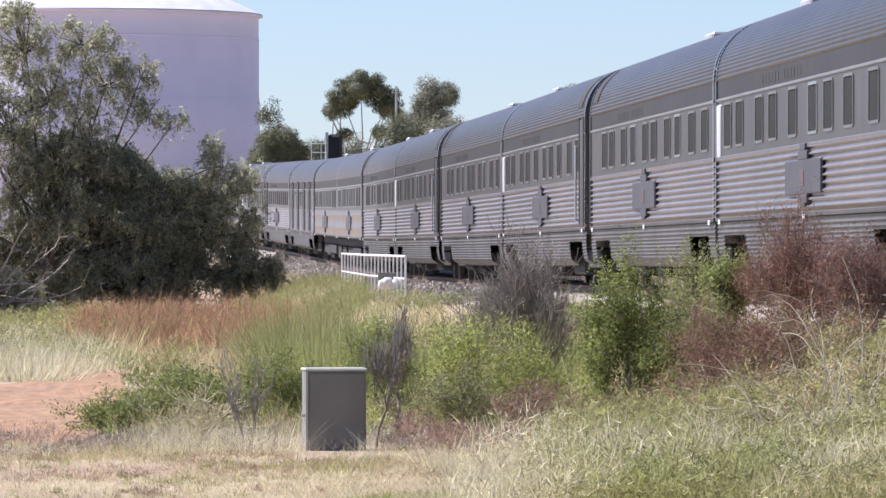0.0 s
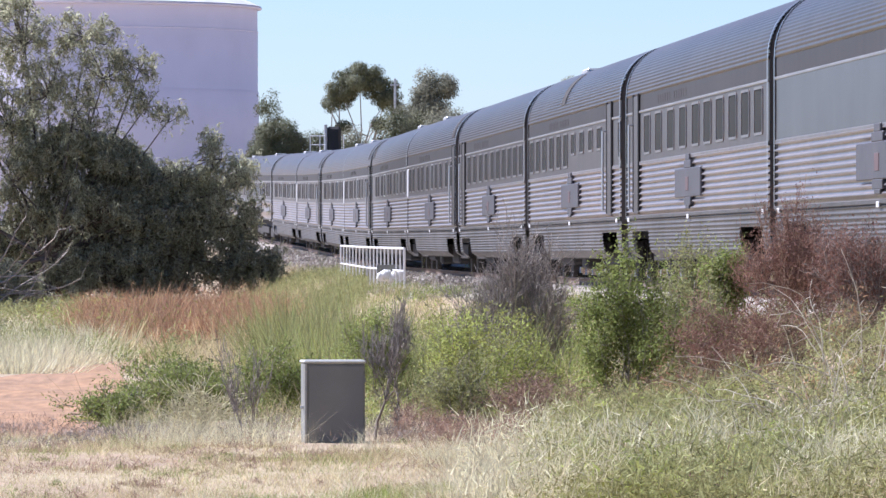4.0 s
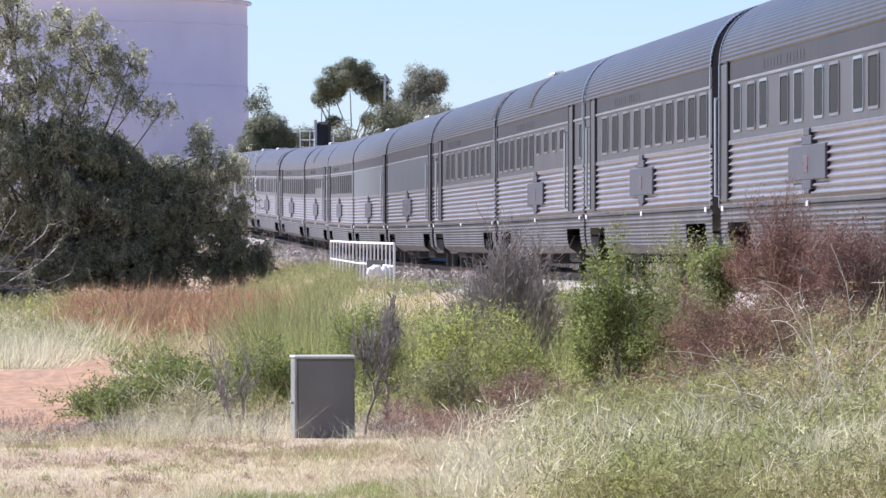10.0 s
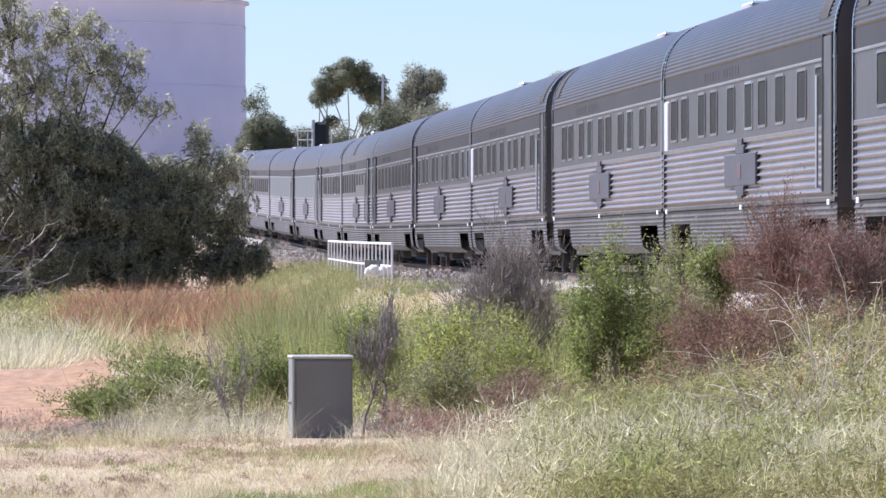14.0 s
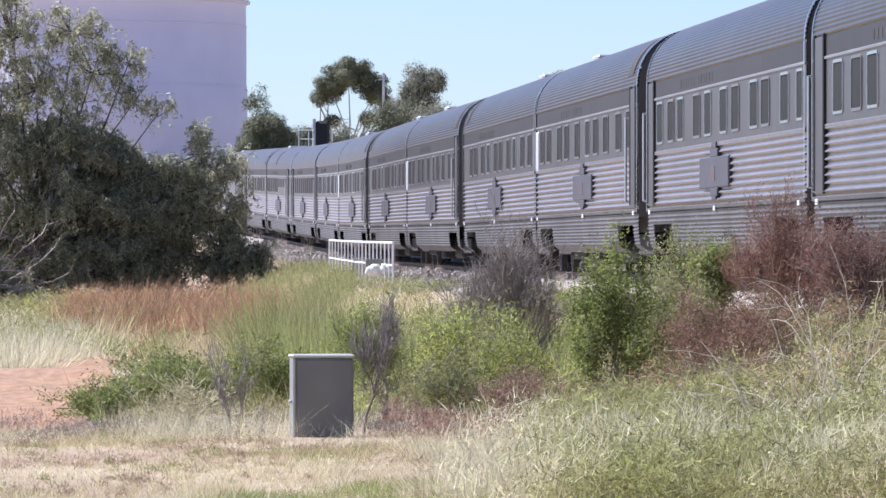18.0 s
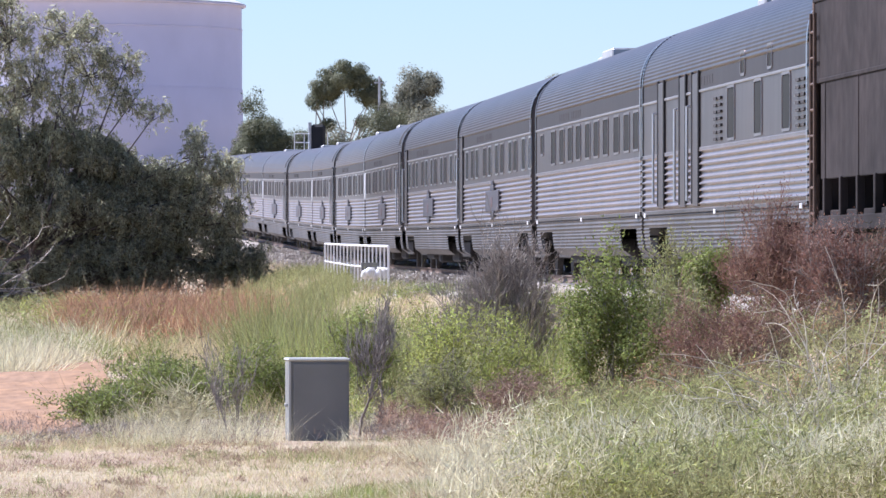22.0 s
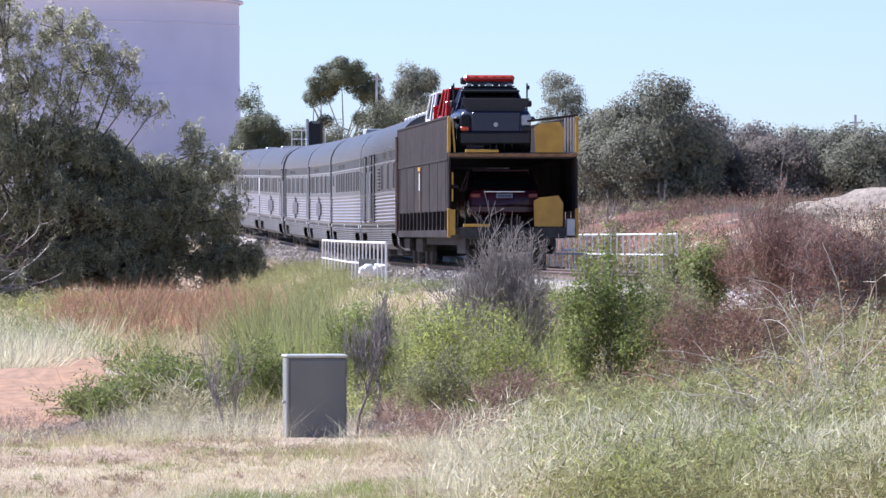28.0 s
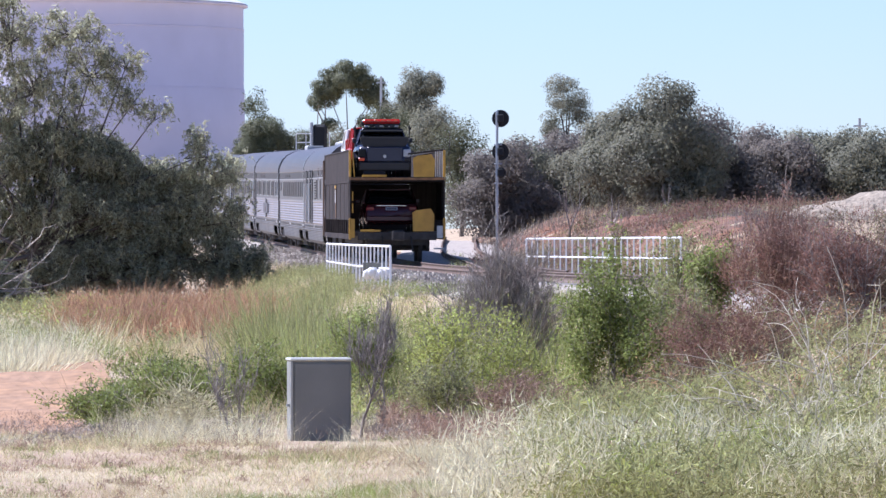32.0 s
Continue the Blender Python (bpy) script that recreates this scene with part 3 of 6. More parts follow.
            for k in range(n):
                for dy in (-0.3, 0.3):
                    block(bm, (-0.03, dy - 0.2, -0.35 + k * 0.1), (0.01, dy + 0.2, -0.31 + k * 0.1))
            return bm_mesh(bm, "louvre", UNDER)
        place("louvre", shared(("louvre", n), shape), None, car, "dark slatted vent", pose(-HALF - 0.006, y, z))

    def dots(ys):
        for y in ys:
            place("marker_plate", shared("dot", lambda: bm_mesh(boxy((-0.012, -0.12, -0.035), (0.008, 0.12, 0.035), 0.003), "marker_plate", WHITE)), None, car, "small white marker plate", pose(-HALF - 0.03, y, DECK - 0.035))

    def vent(y, x=-0.45, w=0.5, l=1.4, h=0.10, mt=None):
        z = CROWN - 0.05 * (x / 0.45) ** 2
        place("roof_vent", shared(("vent", w, l, h, mt is None), lambda: bm_mesh(boxy((-w / 2, -l / 2, -0.06), (w / 2, l / 2, h), 0.03), "roof_vent", mt or GALV)), None, car, m=pose(x, y, z))

    def roof_grille(y):
        def shape():
            p = [(x * 1.012 + 0.01, z + 0.012) for x, z in roof_line(12, 0)[3:15]]
            me = extrude(mirror(p), -0.5, 0.5, UNDER, "roof_grille")
            return me
        place("roof_grille", shared("rgrille", shape), None, car, "dark roof grille", pose(0, y, 0))

    dots((y1 - 0.6, 0.0, y0 + 0.6))
    mid = (y0 + y1) / 2
    def row(ys, w=1.05, h=0.69, z=DECK + 1.40, bright=()):
        for k, y in enumerate(ys):
            window(y, w, h, z, k in bright)

    if kind == "sleeper_front":
        row((8.4, 6.8, 4.3, 2.4, 0.0, -1.6, -4.1, -5.9, -8.3, -10.4), bright=(3, 7))
        emblem(0)
        roof_grille(y1 - 0.9)
        vent(-3.0)
    elif kind == "sleeper_rear":
        end_door_reflection(y1 - 0.35)
        row((10.3, 8.6, 5.9, 4.1, 1.6, -0.8, -2.6, -4.8, -7.4, -9.5), bright=(5,))
        emblem(0.1)
        door(y0 + 0.75)
        roof_grille(y0 + 1.4)
        vent(7.0)
    elif kind == "bright_sleeper":
        row((9.0, 7.1, 5.5, 2.9, 1.2, -1.1, -2.8, -5.3, -6.8, -9.2), bright=(0, 2, 4, 5, 7, 9))
        emblem(0)
        row((-11.0,), 0.75, bright=(0,))
        door(y1 - 0.8)
        vent(y0 + 1.8, -0.1, 0.6, 1.4, 0.07, UNDER)
    elif kind == "single":
        row((7.5, 5.4, 3.2, 1.1, -1.0, -2.9, -4.8, -6.7, -8.5, -10.3), 1.15)
        emblem(0)
        door(y1 - 2.0)
        vent(y0 + 1.3, -0.1, 0.5, 1.3, 0.07, UNDER)
        vent(-2.0, -0.3, 0.4, 1.0, 0.06, UNDER)
    elif kind == "mixed":
        row((10.5, 8.8, 7.0, 5.0, 3.1, 1.3))
        row((-0.6, -2.7, -4.8, -6.8), 0.98, 0.44, DECK + 1.50)
        row((-11.2,), 0.5)
        emblem(-0.1)
        door(-9.2)
        roof_grille(2.0)
        vent(6.5)
    elif kind == "lounge":
        for s in (-1, 1):
            place("window_band_glass", shared(("lounge", key), lambda: bm_mesh(boxy((-0.008, y0 + 0.6, -0.41), (0.008, y1 - 0.3, 0.42)), "window_band_glass", PLATE_DARK)), None, car, "full-length dark tinted panel", pose(s * (HALF + 0.004), 0, DECK + 1.36))
        emblem(0)
        door(y0 + 0.55)
        vent(5.0, -0.4, 0.6, 2.0, 0.06)
    elif kind == "kitchen":
        row((10.2,), 0.95)
        door(8.4)
        row((5.5, 3.5, 0.8, -1.6, -4.1, -5.8, -7.4, -9.6), 1.15, bright=(5,))
        roof_grille(y0 + 0.8)
    elif kind == "buffet":
        row((9.9,), 0.8, 0.44, DECK + 1.50)
        row((7.0, 4.9, 2.9, 1.0, -1.1, -3.0, -5.0, -7.2, -9.2, -11.0), 1.1)
        vent(4.5, -0.3, 0.7, 2.2, 0.16)
        vent(7.0, -0.3, 0.5, 1.6, 0.10)
    elif kind == "power_van":
        for y in (8.6, 5.0, 3.0):
            door(y)
        louvre(-0.3)
        row((-2.1, -5.7, -9.2), 1.05, 0.80, DECK + 1.38)
        row((-3.7, -7.2), 0.6, 0.36, DECK + 2.05)
        louvre(-11.0)
        for k in range(7):
            vent(2.0 - k * 1.9, -0.35, 0.5, 1.0, 0.12)
    elif kind == "plain":
        row((10.3, 8.6, 5.9, 4.1, 1.6, -0.8, -2.6, -4.8, -7.4, -9.5), bright=(0, 1, 2, 3, 4, 5, 6, 7))
        emblem(0)
        vent(0)
    elif kind == "baggage":
        for y in (8.5, 3.0, -3.0, -8.0):
            door(y)
        row((5.8, 0.8, -0.8), 0.8)
    return car


PLATE_DARK = mat("dark smoked panel", (0.10, 0.10, 0.105), 0.35, 0.4, 0.08, 2)
THICK, THIN = 0.62, 0.17
NAMES = {
    "sleeper_front": "ribbed stainless steel sleeping carriage with paired windows",
    "sleeper_rear": "ribbed stainless steel sleeping carriage with an end door",
    "bright_sleeper": "stainless steel sleeping carriage with bright window frames",
    "single": "stainless steel seating carriage with evenly spaced windows",
    "mixed": "stainless steel carriage with tall and short windows",
    "lounge": "stainless steel lounge carriage with a dark window band",
    "kitchen": "stainless steel kitchen carriage without an emblem",
    "buffet": "stainless steel dining carriage without an emblem",
    "power_van": "stainless steel power van with louvres and doors",
    "plain": "plain-sided steel crew carriage with no skirts",
    "baggage": "stainless steel baggage carriage with dark doors",
}
# from the front of the train to its rear: number of the coupling ahead, kind, front gap, rear gap
TRAIN = (
    (-11, "sleeper_front", THICK, THIN), (-10, "sleeper_rear", THIN, THIN), (-9, "single", THIN, THIN), (-8, "baggage", THIN, THICK),
    (-7, "plain", THICK, THIN), (-6, "plain", THIN, THICK), (-5, "sleeper_front", THICK, THIN), (-4, "sleeper_rear", THIN, THICK),
    (-3, "sleeper_front", THICK, THIN), (-2, "sleeper_rear", THIN, THICK), (-1, "sleeper_front", THICK, THIN), (0, "sleeper_rear", THIN, THICK),
    (1, "single", THICK, THICK), (2, "mixed", THICK, THICK), (3, "single", THICK, 0.4), (4, "lounge", 0.4, THICK), (5, "lounge", THICK, 0.3),
    (6, "kitchen", 0.3, 0.4), (7, "mixed", 0.4, THIN), (8, "single", THIN, THICK), (9, "bright_sleeper", THICK, THIN), (10, "sleeper_rear", THIN, 0.9),
    (11, "sleeper_front", 0.9, THIN), (12, "sleeper_rear", THIN, 0.9), (13, "sleeper_front", 0.9, THIN), (14, "sleeper_rear", THIN, 0.9),
    (15, "bright_sleeper", 0.9, 0.4), (16, "bright_sleeper", 0.4, 0.8), (17, "buffet", 0.6, THIN), (18, "power_van", THIN, 0.35),
)
built = {}
rolling = []        # (thing, coupling ahead of it, pose on its vehicle)
for number, kind, front, rear in TRAIN:
    if (kind, front, rear) in built:
        car = copy_thing(built[kind, front, rear], Matrix())
    else:
        car = carriage(kind, NAMES[kind], front, rear)
        built[kind, front, rear] = car
    rolling.append((car, number, Matrix()))

# ---------- car carrier at the rear ----------
HW = 1.57           # half its width
LEN = 22.6


def carrier():
    c = tagged(new("car_carrier"), "dark brown double-deck car carrier wagon with mustard yellow ends", "car carrier")
    y1, y0 = LEN / 2, -LEN / 2
    part("lower_deck", boxy((-HW + 0.05, y0, 0.86), (HW - 0.05, y1, 0.99), 0.01), CARRIER, c, "dark lower deck")
    part("upper_deck", boxy((-HW + 0.02, y0 + 0.02, 2.66), (HW - 0.02, y1, 2.80), 0.01), CARRIER, c, "rusty upper deck")
    for s in (-1, 1):
        a, b = sorted((s * HW, s * (HW - 0.05)))
        part("upper_wall", boxy((a, y0 + 0.35, 2.64), (b, y1 - 0.1, 3.66), 0.01), CARRIER, c, "dark brown solid upper wall")
        part("lower_wall", boxy((a, y0 + 0.35, 1.38), (b, y1 - 0.8, 2.62), 0.01), CARRIER, c, "dark brown ribbed lower wall")
        part("top_rail", boxy((a - 0.02, y0 + 0.3, 3.64), (b + 0.02, y1 - 0.05, 3.70), 0.01), CARRIER, c)
        part("waist_rail", boxy((a - 0.02, y0 + 0.3, 2.60), (b + 0.02, y1 - 0.05, 2.66), 0.01), CARRIER, c)
        part("side_sill", boxy((a - 0.02, y0 + 0.3, 0.74), (b + 0.02, y1 - 0.3, 0.92), 0.01), CARRIER, c)
        for k in range(13):
            y = y0 + 0.9 + k * (LEN - 2.2) / 12
            part("stanchion", boxy((a - 0.03, y - 0.07, 0.92), (b + 0.03, y + 0.07, 1.40), 0.01), CARRIER, c)
            if k % 2 == 0:
                part("wall_rib", boxy((a - 0.012, y - 0.03, 1.40), (b + 0.012, y + 0.03, 2.60), 0.005), CARRIER, c)
        for ye in (y0 + 0.06, y1 - 0.1):
            for za, zb in ((2.80, 3.68), (0.74, 1.45)):
                part("corner_post", boxy((a - 0.02 if s < 0 else a - 0.01, ye - 0.06, za), (b + 0.01 if s < 0 else b + 0.02, ye + 0.06, zb), 0.012), YELLOW if ye < 0 else IRON, c, "yellow corner post" if ye < 0 else "rusty corner post")
            part("dark_post", boxy((a, ye - 0.09, 1.45), (b, ye + 0.09, 2.66), 0.01), CARRIER, c)
    # side ladder and a lit slot half way along
    part("placard", boxy((-HW - 0.03, 0.15, 2.46), (-HW - 0.005, 1.05, 2.56), 0.006), YELLOW, c, "yellow strip over a slot")
    part("slot_edge", prism([(-HW - 0.02, 1.45), (-HW - 0.002, 1.45), (-HW - 0.002, 2.45), (-HW - 0.02, 2.45)], 0.35, 0.50), RUSTY_EDGE, c, "rusty slot edge")
    # white strip stands for the light that shows in the slot
    part("slot_label", boxy((-HW - 0.026, 0.38, 1.95), (-HW - 0.021, 0.66, 2.40), 0.003), WHITE, c, "pale strip painted as light in the slot")
    for dy in (-0.2, 0.2):
        part("ladder_rail", rod(bmesh.new(), (-HW - 0.06, y1 - 0.45 + dy, 0.8), (-HW - 0.06, y1 - 0.45 + dy, 3.5), 0.025), IRON, c, "rusty ladder rail")
    for k in range(8):
        part("rung", rod(bmesh.new(), (-HW - 0.06, y1 - 0.65, 0.95 + 0.33 * k), (-HW - 0.06, y1 - 0.25, 0.95 + 0.33 * k), 0.018), IRON, c)
    # end plates of the ramps
    plate = [(0.54, 2.80), (0.52, 3.42), (0.60, 3.46), (0.66, 3.50), (1.12, 3.55), (1.24, 3.36), (1.22, 2.80)]
    part("ramp_plate", prism(plate, y0 - 0.02, y0 + 0.03), YELLOW, c, "upright mustard yellow ramp plate")
    part("ramp_plate", prism([(x - 0.02, z - 1.79) for x, z in plate], y0 - 0.02, y0 + 0.03), YELLOW, c, "upright mustard yellow ramp plate")
    part("ramp_plate", prism([(-1.53, 0.8), (-1.53, 1.42), (-1.40, 1.42), (-1.40, 0.8)], y0 - 0.02, y0 + 0.03), YELLOW, c)
    part("brace_bar", rod(bmesh.new(), (-HW + 0.16, y0 + 0.02, 2.80), (-HW + 0.10, y0 + 0.02, 3.62), 0.022), YELLOW, c, "thin yellow brace")
    for z in (1.62, 2.02):
        part("latch_bar", rod(bmesh.new(), (-HW + 0.10, y0 - 0.05, z), (-HW + 0.10, y0 - 0.05, z + 0.30), 0.022), YELLOW, c, "short yellow latch bar")
    for k in range(4):
        part("end_bar", rod(bmesh.new(), (1.28 + 0.07 * k, y0 + 0.25, 2.8), (1.28 + 0.07 * k, y0 + 0.25, 3.66), 0.018), GALV, c)
    bm = rod(bmesh.new(), (0.35, y0 + 0.05, 3.56), (HW, y0 + 0.05, 3.70), 0.03)
    part("top_bar", bm, CARRIER, c)
    part("deck_edge", boxy((-HW, y0 - 0.04, 2.70), (HW, y0 + 0.0, 2.78), 0.01), RUSTY_EDGE, c, "rusty orange edge of the upper deck")
    part("chock_board", boxy((-1.15, y0 - 0.03, 2.80), (-0.35, y0 + 0.25, 2.87), 0.01), YELLOW, c)
    part("chock_board", boxy((-1.2, y0 - 0.03, 1.0), (-0.55, y0 + 0.25, 1.07), 0.01), YELLOW, c)
    # coupler, hoses, buffer beam, step
    part("headstock", boxy((-1.3, y0 - 0.02, 0.72), (1.3, y0 + 0.12, 0.99), 0.02), UNDER, c, "dark end beam")
    bm = boxy((-0.16, y0 - 0.5, 0.74), (0.16, y0, 1.0), 0.03)
    block(bm, (-0.22, y0 - 0.72, 0.70), (0.22, y0 - 0.42, 1.04), 0.05)
    part("coupler", bm, UNDER, c, "worn automatic coupler")
    for x in (-0.5, 0.45):
        part("brake_hose", rod(bmesh.new(), (x, y0 - 0.1, 0.85), (x + 0.05, y0 - 0.25, 0.35), 0.03), RUBBER, c)
    part("end_marker", boxy((1.3, y0 - 0.05, 0.78), (1.5, y0 + 0.0, 1.2), 0.02), GALV, c, "pale end-of-train marker box")
    part("step", boxy((1.2, y0 - 0.1, 0.42), (1.55, y0 + 0.1, 0.47), 0.01), GALV, c)
    part("underframe", boxy((-1.0, y0 + 0.3, 0.55), (1.0, y1 - 0.3, 0.84)), UNDER, c)
    # dark inner end wall towards the carriages
    part("bulkhead", boxy((-HW + 0.06, y1 - 0.1, 1.0), (HW - 0.06, y1 - 0.05, 2.64)), CARRIER, c)
    for y in (y0 + 2.4, y1 - 2.4):
        bogie(c, y)
    return c


def sheet(sections, name, material):
    """A closed skin over sections, each a list of points."""
    n = len(sections[0])
    v = [p for s in sections for p in s]
    f = []
    for i in range(len(sections) - 1):
        for k in range(n - 1):
            f.append((i * n + k, i * n + k + 1, (i + 1) * n + k + 1, (i + 1) * n + k))
    return raw(name, v, f, material)


def motor_car(name, label, paint, size, form, rear_to_us, extras):
    """A car facing +y. form: stations (y, sill, shoulder, roof or None) along it as fractions of length and height."""
    L, W, H = size
    c = tagged(new(name), label, "car", "cars on the carrier")
    hull = []
    for y, zs, zw, inset in form["hull"]:
        w = W / 2 - inset
        hull.append([(-w + 0.05, y * L, zs), (-w, y * L, zs + 0.12), (-w, y * L, zw - 0.12), (-w + 0.07, y * L, zw), (w - 0.07, y * L, zw), (w, y * L, zw - 0.12), (w, y * L, zs + 0.12), (w - 0.05, y * L, zs), (-w + 0.05, y * L, zs)])
    first, last = hull[0], hull[-1]
    me = sheet([[first[0]] * 9] + hull + [[last[0]] * 9], "body", paint)
    place("body", me, None, c, smooth=False)
    cab = []
    for y, zb, zt, inset in form["cab"]:
        w = W / 2 - 0.06
        wt = W / 2 - 0.06 - inset
        cab.append([(-w, y * L, zb), (-wt, y * L, max(zt - 0.05, zb)), (-wt + 0.10, y * L, zt), (wt - 0.10, y * L, zt), (wt, y * L, max(zt - 0.05, zb)), (w, y * L, zb)])
    place("glasshouse", sheet(cab, "glasshouse", CAR_GLASS), None, c, "dark car glass")
    ys = [s[0] for s in form["cab"]]
    mid = form["cab"][1:-1]
    ra, rb, zt, ins = mid[0][0] * L, mid[-1][0] * L, mid[0][2], mid[0][3]
    wt = W / 2 - 0.03 - ins
    part("roof", boxy((-wt, ra - 0.05, zt - 0.035), (wt, rb + 0.05, zt + 0.02), 0.02), paint if "roof" not in extras else extras["roof"], c)
    for s in (-1, 1):
        for (ya, za), (yb, zb2) in (((form["cab"][0][0], form["cab"][0][1]), (mid[0][0], zt)), ((form["cab"][-1][0], form["cab"][-1][1]), (mid[-1][0], zt)), (((ra + rb) / 2 / L, form["cab"][0][1]), ((ra + rb) / 2 / L, zt))):
            part("pillar", rod(bmesh.new(), (s * (W / 2 - 0.05), ya * L, za), (s * wt, yb * L, zb2), 0.035, n=6), paint, c)

    def tyre():
        bm = rod(bmesh.new(), (-0.11, 0, 0), (0.11, 0, 0), form["wheel"], n=20)
        return bm_mesh(bm, "tyre", RUBBER)

    def rim():
        bm = rod(bmesh.new(), (-0.118, 0, 0), (0.118, 0, 0), form["wheel"] * 0.6, n=14)
        return bm_mesh(bm, "rim", CHROME)
    for s in (-1, 1):
        for y in (-0.30, 0.31):
            t = place("wheel", shared(("tyre", form["wheel"]), tyre), None, c, m=pose(s * (W / 2 - 0.11), y * L, form["wheel"]))
            place("rim", shared(("rim", form["wheel"]), rim), None, t)
    return c


BOXY = {"wheel": 0.37, "hull": [(-0.5, 0.55, 0.95, 0.06), (-0.47, 0.36, 1.02, 0.02), (0.24, 0.36, 1.06, 0.0), (0.44, 0.36, 1.02, 0.03), (0.5, 0.50, 0.86, 0.10)],
        "cab": [(-0.48, 1.0, 1.0, 0.0), (-0.45, 1.0, 1.68, 0.12), (0.06, 1.0, 1.70, 0.12), (0.22, 1.02, 1.02, 0.0)]}
LOW = {"wheel": 0.32, "hull": [(-0.5, 0.42, 0.84, 0.08), (-0.47, 0.26, 0.94, 0.03), (-0.28, 0.24, 0.97, 0.0), (0.2, 0.24, 0.94, 0.0), (0.44, 0.26, 0.80, 0.05), (0.5, 0.36, 0.62, 0.14)],
       "cab": [(-0.36, 0.93, 0.93, 0.0), (-0.20, 0.95, 1.40, 0.16), (0.05, 0.95, 1.42, 0.16), (0.23, 0.93, 0.93, 0.0)]}
TALL = {"wheel": 0.40, "hull": [(-0.5, 0.55, 1.0, 0.04), (-0.2, 0.45, 1.02, 0.0), (0.12, 0.45, 1.08, 0.0), (0.46, 0.48, 1.04, 0.04), (0.5, 0.52, 0.96, 0.06)],
        "cab": [(-0.21, 1.0, 1.0, 0.0), (-0.16, 1.0, 1.60, 0.22), (0.02, 1.0, 1.62, 0.22), (0.16, 1.04, 1.04, 0.0)]}

wagon = carrier()
CW = 19
SHIFT = Matrix.Translation((0, -0.15, 0))
rolling.append((wagon, CW, SHIFT))

sedan = motor_car("sedan", "dark maroon sedan parked on the lower deck of the carrier", MAROON, (4.7, 1.8, 1.42), LOW, True, {})
for s in (-1, 1):
    part("tail_lamp", boxy((s * 0.70 - 0.13, -2.37, 0.70), (s * 0.70 + 0.13, -2.28, 0.84), 0.03), TAIL_LENS, sedan, "red tail lamp")
    part("mirror", boxy((s * 0.98 - 0.09, 0.75, 0.95), (s * 0.98 + 0.09, 0.85, 1.08), 0.02), MAROON, sedan)
part("bumper", boxy((-0.86, -2.42, 0.34), (0.86, -2.26, 0.54), 0.04), MAROON, sedan)
plate = part("number_plate", boxy((-0.20, -2.40, 0.71), (0.20, -2.37, 0.82), 0.006), DULL_PLATE, sedan, "dull number plate")
for k in range(6):
    part("bar", boxy((-0.15 + k * 0.052, -2.405, 0.74), (-0.115 + k * 0.052, -2.40, 0.79)), BLUE, plate)
part("chrome_strip", boxy((-0.5, -2.40, 0.85), (0.5, -2.36, 0.88), 0.008), CHROME, sedan)
rolling.append((sedan, CW, SHIFT @ pose(-0.15, -LEN / 2 + 3.2, 0.99)))

ute = motor_car("four_wheel_drive", "navy blue four-wheel drive with a red roof light bar", BLUE, (4.9, 1.8, 1.72), TALL, False, {})
part("bull_bar", boxy((-0.85, 2.36, 0.20), (0.85, 2.52, 0.50), 0.04), PLASTIC, ute, "black bumper bar")
part("nose_panel", boxy((-0.58, 2.44, 0.51), (0.58, 2.50, 0.98), 0.02), BLUE, ute, "flat navy nose panel")
part("badge", rod(bmesh.new(), (0, 2.50, 0.68), (0, 2.515, 0.68), 0.055, n=16), GALV, ute, "round pale badge")
part("bonnet_shield", prism([(-0.70, 0.99), (0.70, 0.99), (0.83, 1.32), (-0.83, 1.32)], 2.30, 2.36, 0.012), PLASTIC, ute, "wide black flared bonnet shield")
part("wiper_cowl", boxy((-0.52, 0.9, 1.06), (0.52, 1.0, 1.16), 0.03), PLASTIC, ute)
for s in (-1, 1):
    # one lamp gets dark glass, so its shade is in the colour
    part("headlamp", boxy((s * 0.73 - 0.13, 2.40, 0.64), (s * 0.73 + 0.13, 2.48, 0.93), 0.04), GALV if s < 0 else CAR_GLASS, ute, "silvery headlamp" if s < 0 else "headlamp coloured dark for shade")
    part("indicator", boxy((s * 0.76 - 0.10, 2.41, 0.53), (s * 0.76 + 0.10, 2.50, 0.63), 0.02), LENS_ORANGE if s > 0 else PLASTIC, ute)
    part("mirror", boxy((s * 0.93 - 0.07, 0.7, 1.14), (s * 0.93 + 0.07, 0.8, 1.30), 0.03), PLASTIC, ute)
    part("mudguard", boxy((s * 0.84 - 0.14, 1.1, 0.78), (s * 0.84 + 0.14, 2.2, 0.88), 0.04), PLASTIC, ute)
part("windscreen_visor", boxy((-0.72, 0.2, 1.50), (0.72, 0.62, 1.56), 0.02), PLASTIC, ute)
part("roof_rack", boxy((-0.62, -0.7, 1.63), (0.62, 0.22, 1.67), 0.012), PLASTIC, ute, "black roof rack")
for k in range(7):
    part("rack_load", boxy((-0.56 + k * 0.165, 0.0, 1.675), (-0.43 + k * 0.165, 0.2, 1.73 + 0.02 * (k % 3)), 0.012), (GALV, BLUE, PLASTIC)[k % 3], ute)
rack = part("light_bar", boxy((-0.62, -0.1, 1.78), (0.62, 0.25, 1.93), 0.05), LENS_RED, ute, "red roof light bar")
for k in range(5):
    part("lamp", boxy((-0.52 + k * 0.22, 0.25, 1.86), (-0.40 + k * 0.22, 0.27, 1.905), 0.01), LENS_ORANGE, rack)
part("headboard", boxy((-0.66, -0.75, 1.72), (0.66, -0.6, 1.90), 0.03), PLASTIC, ute)
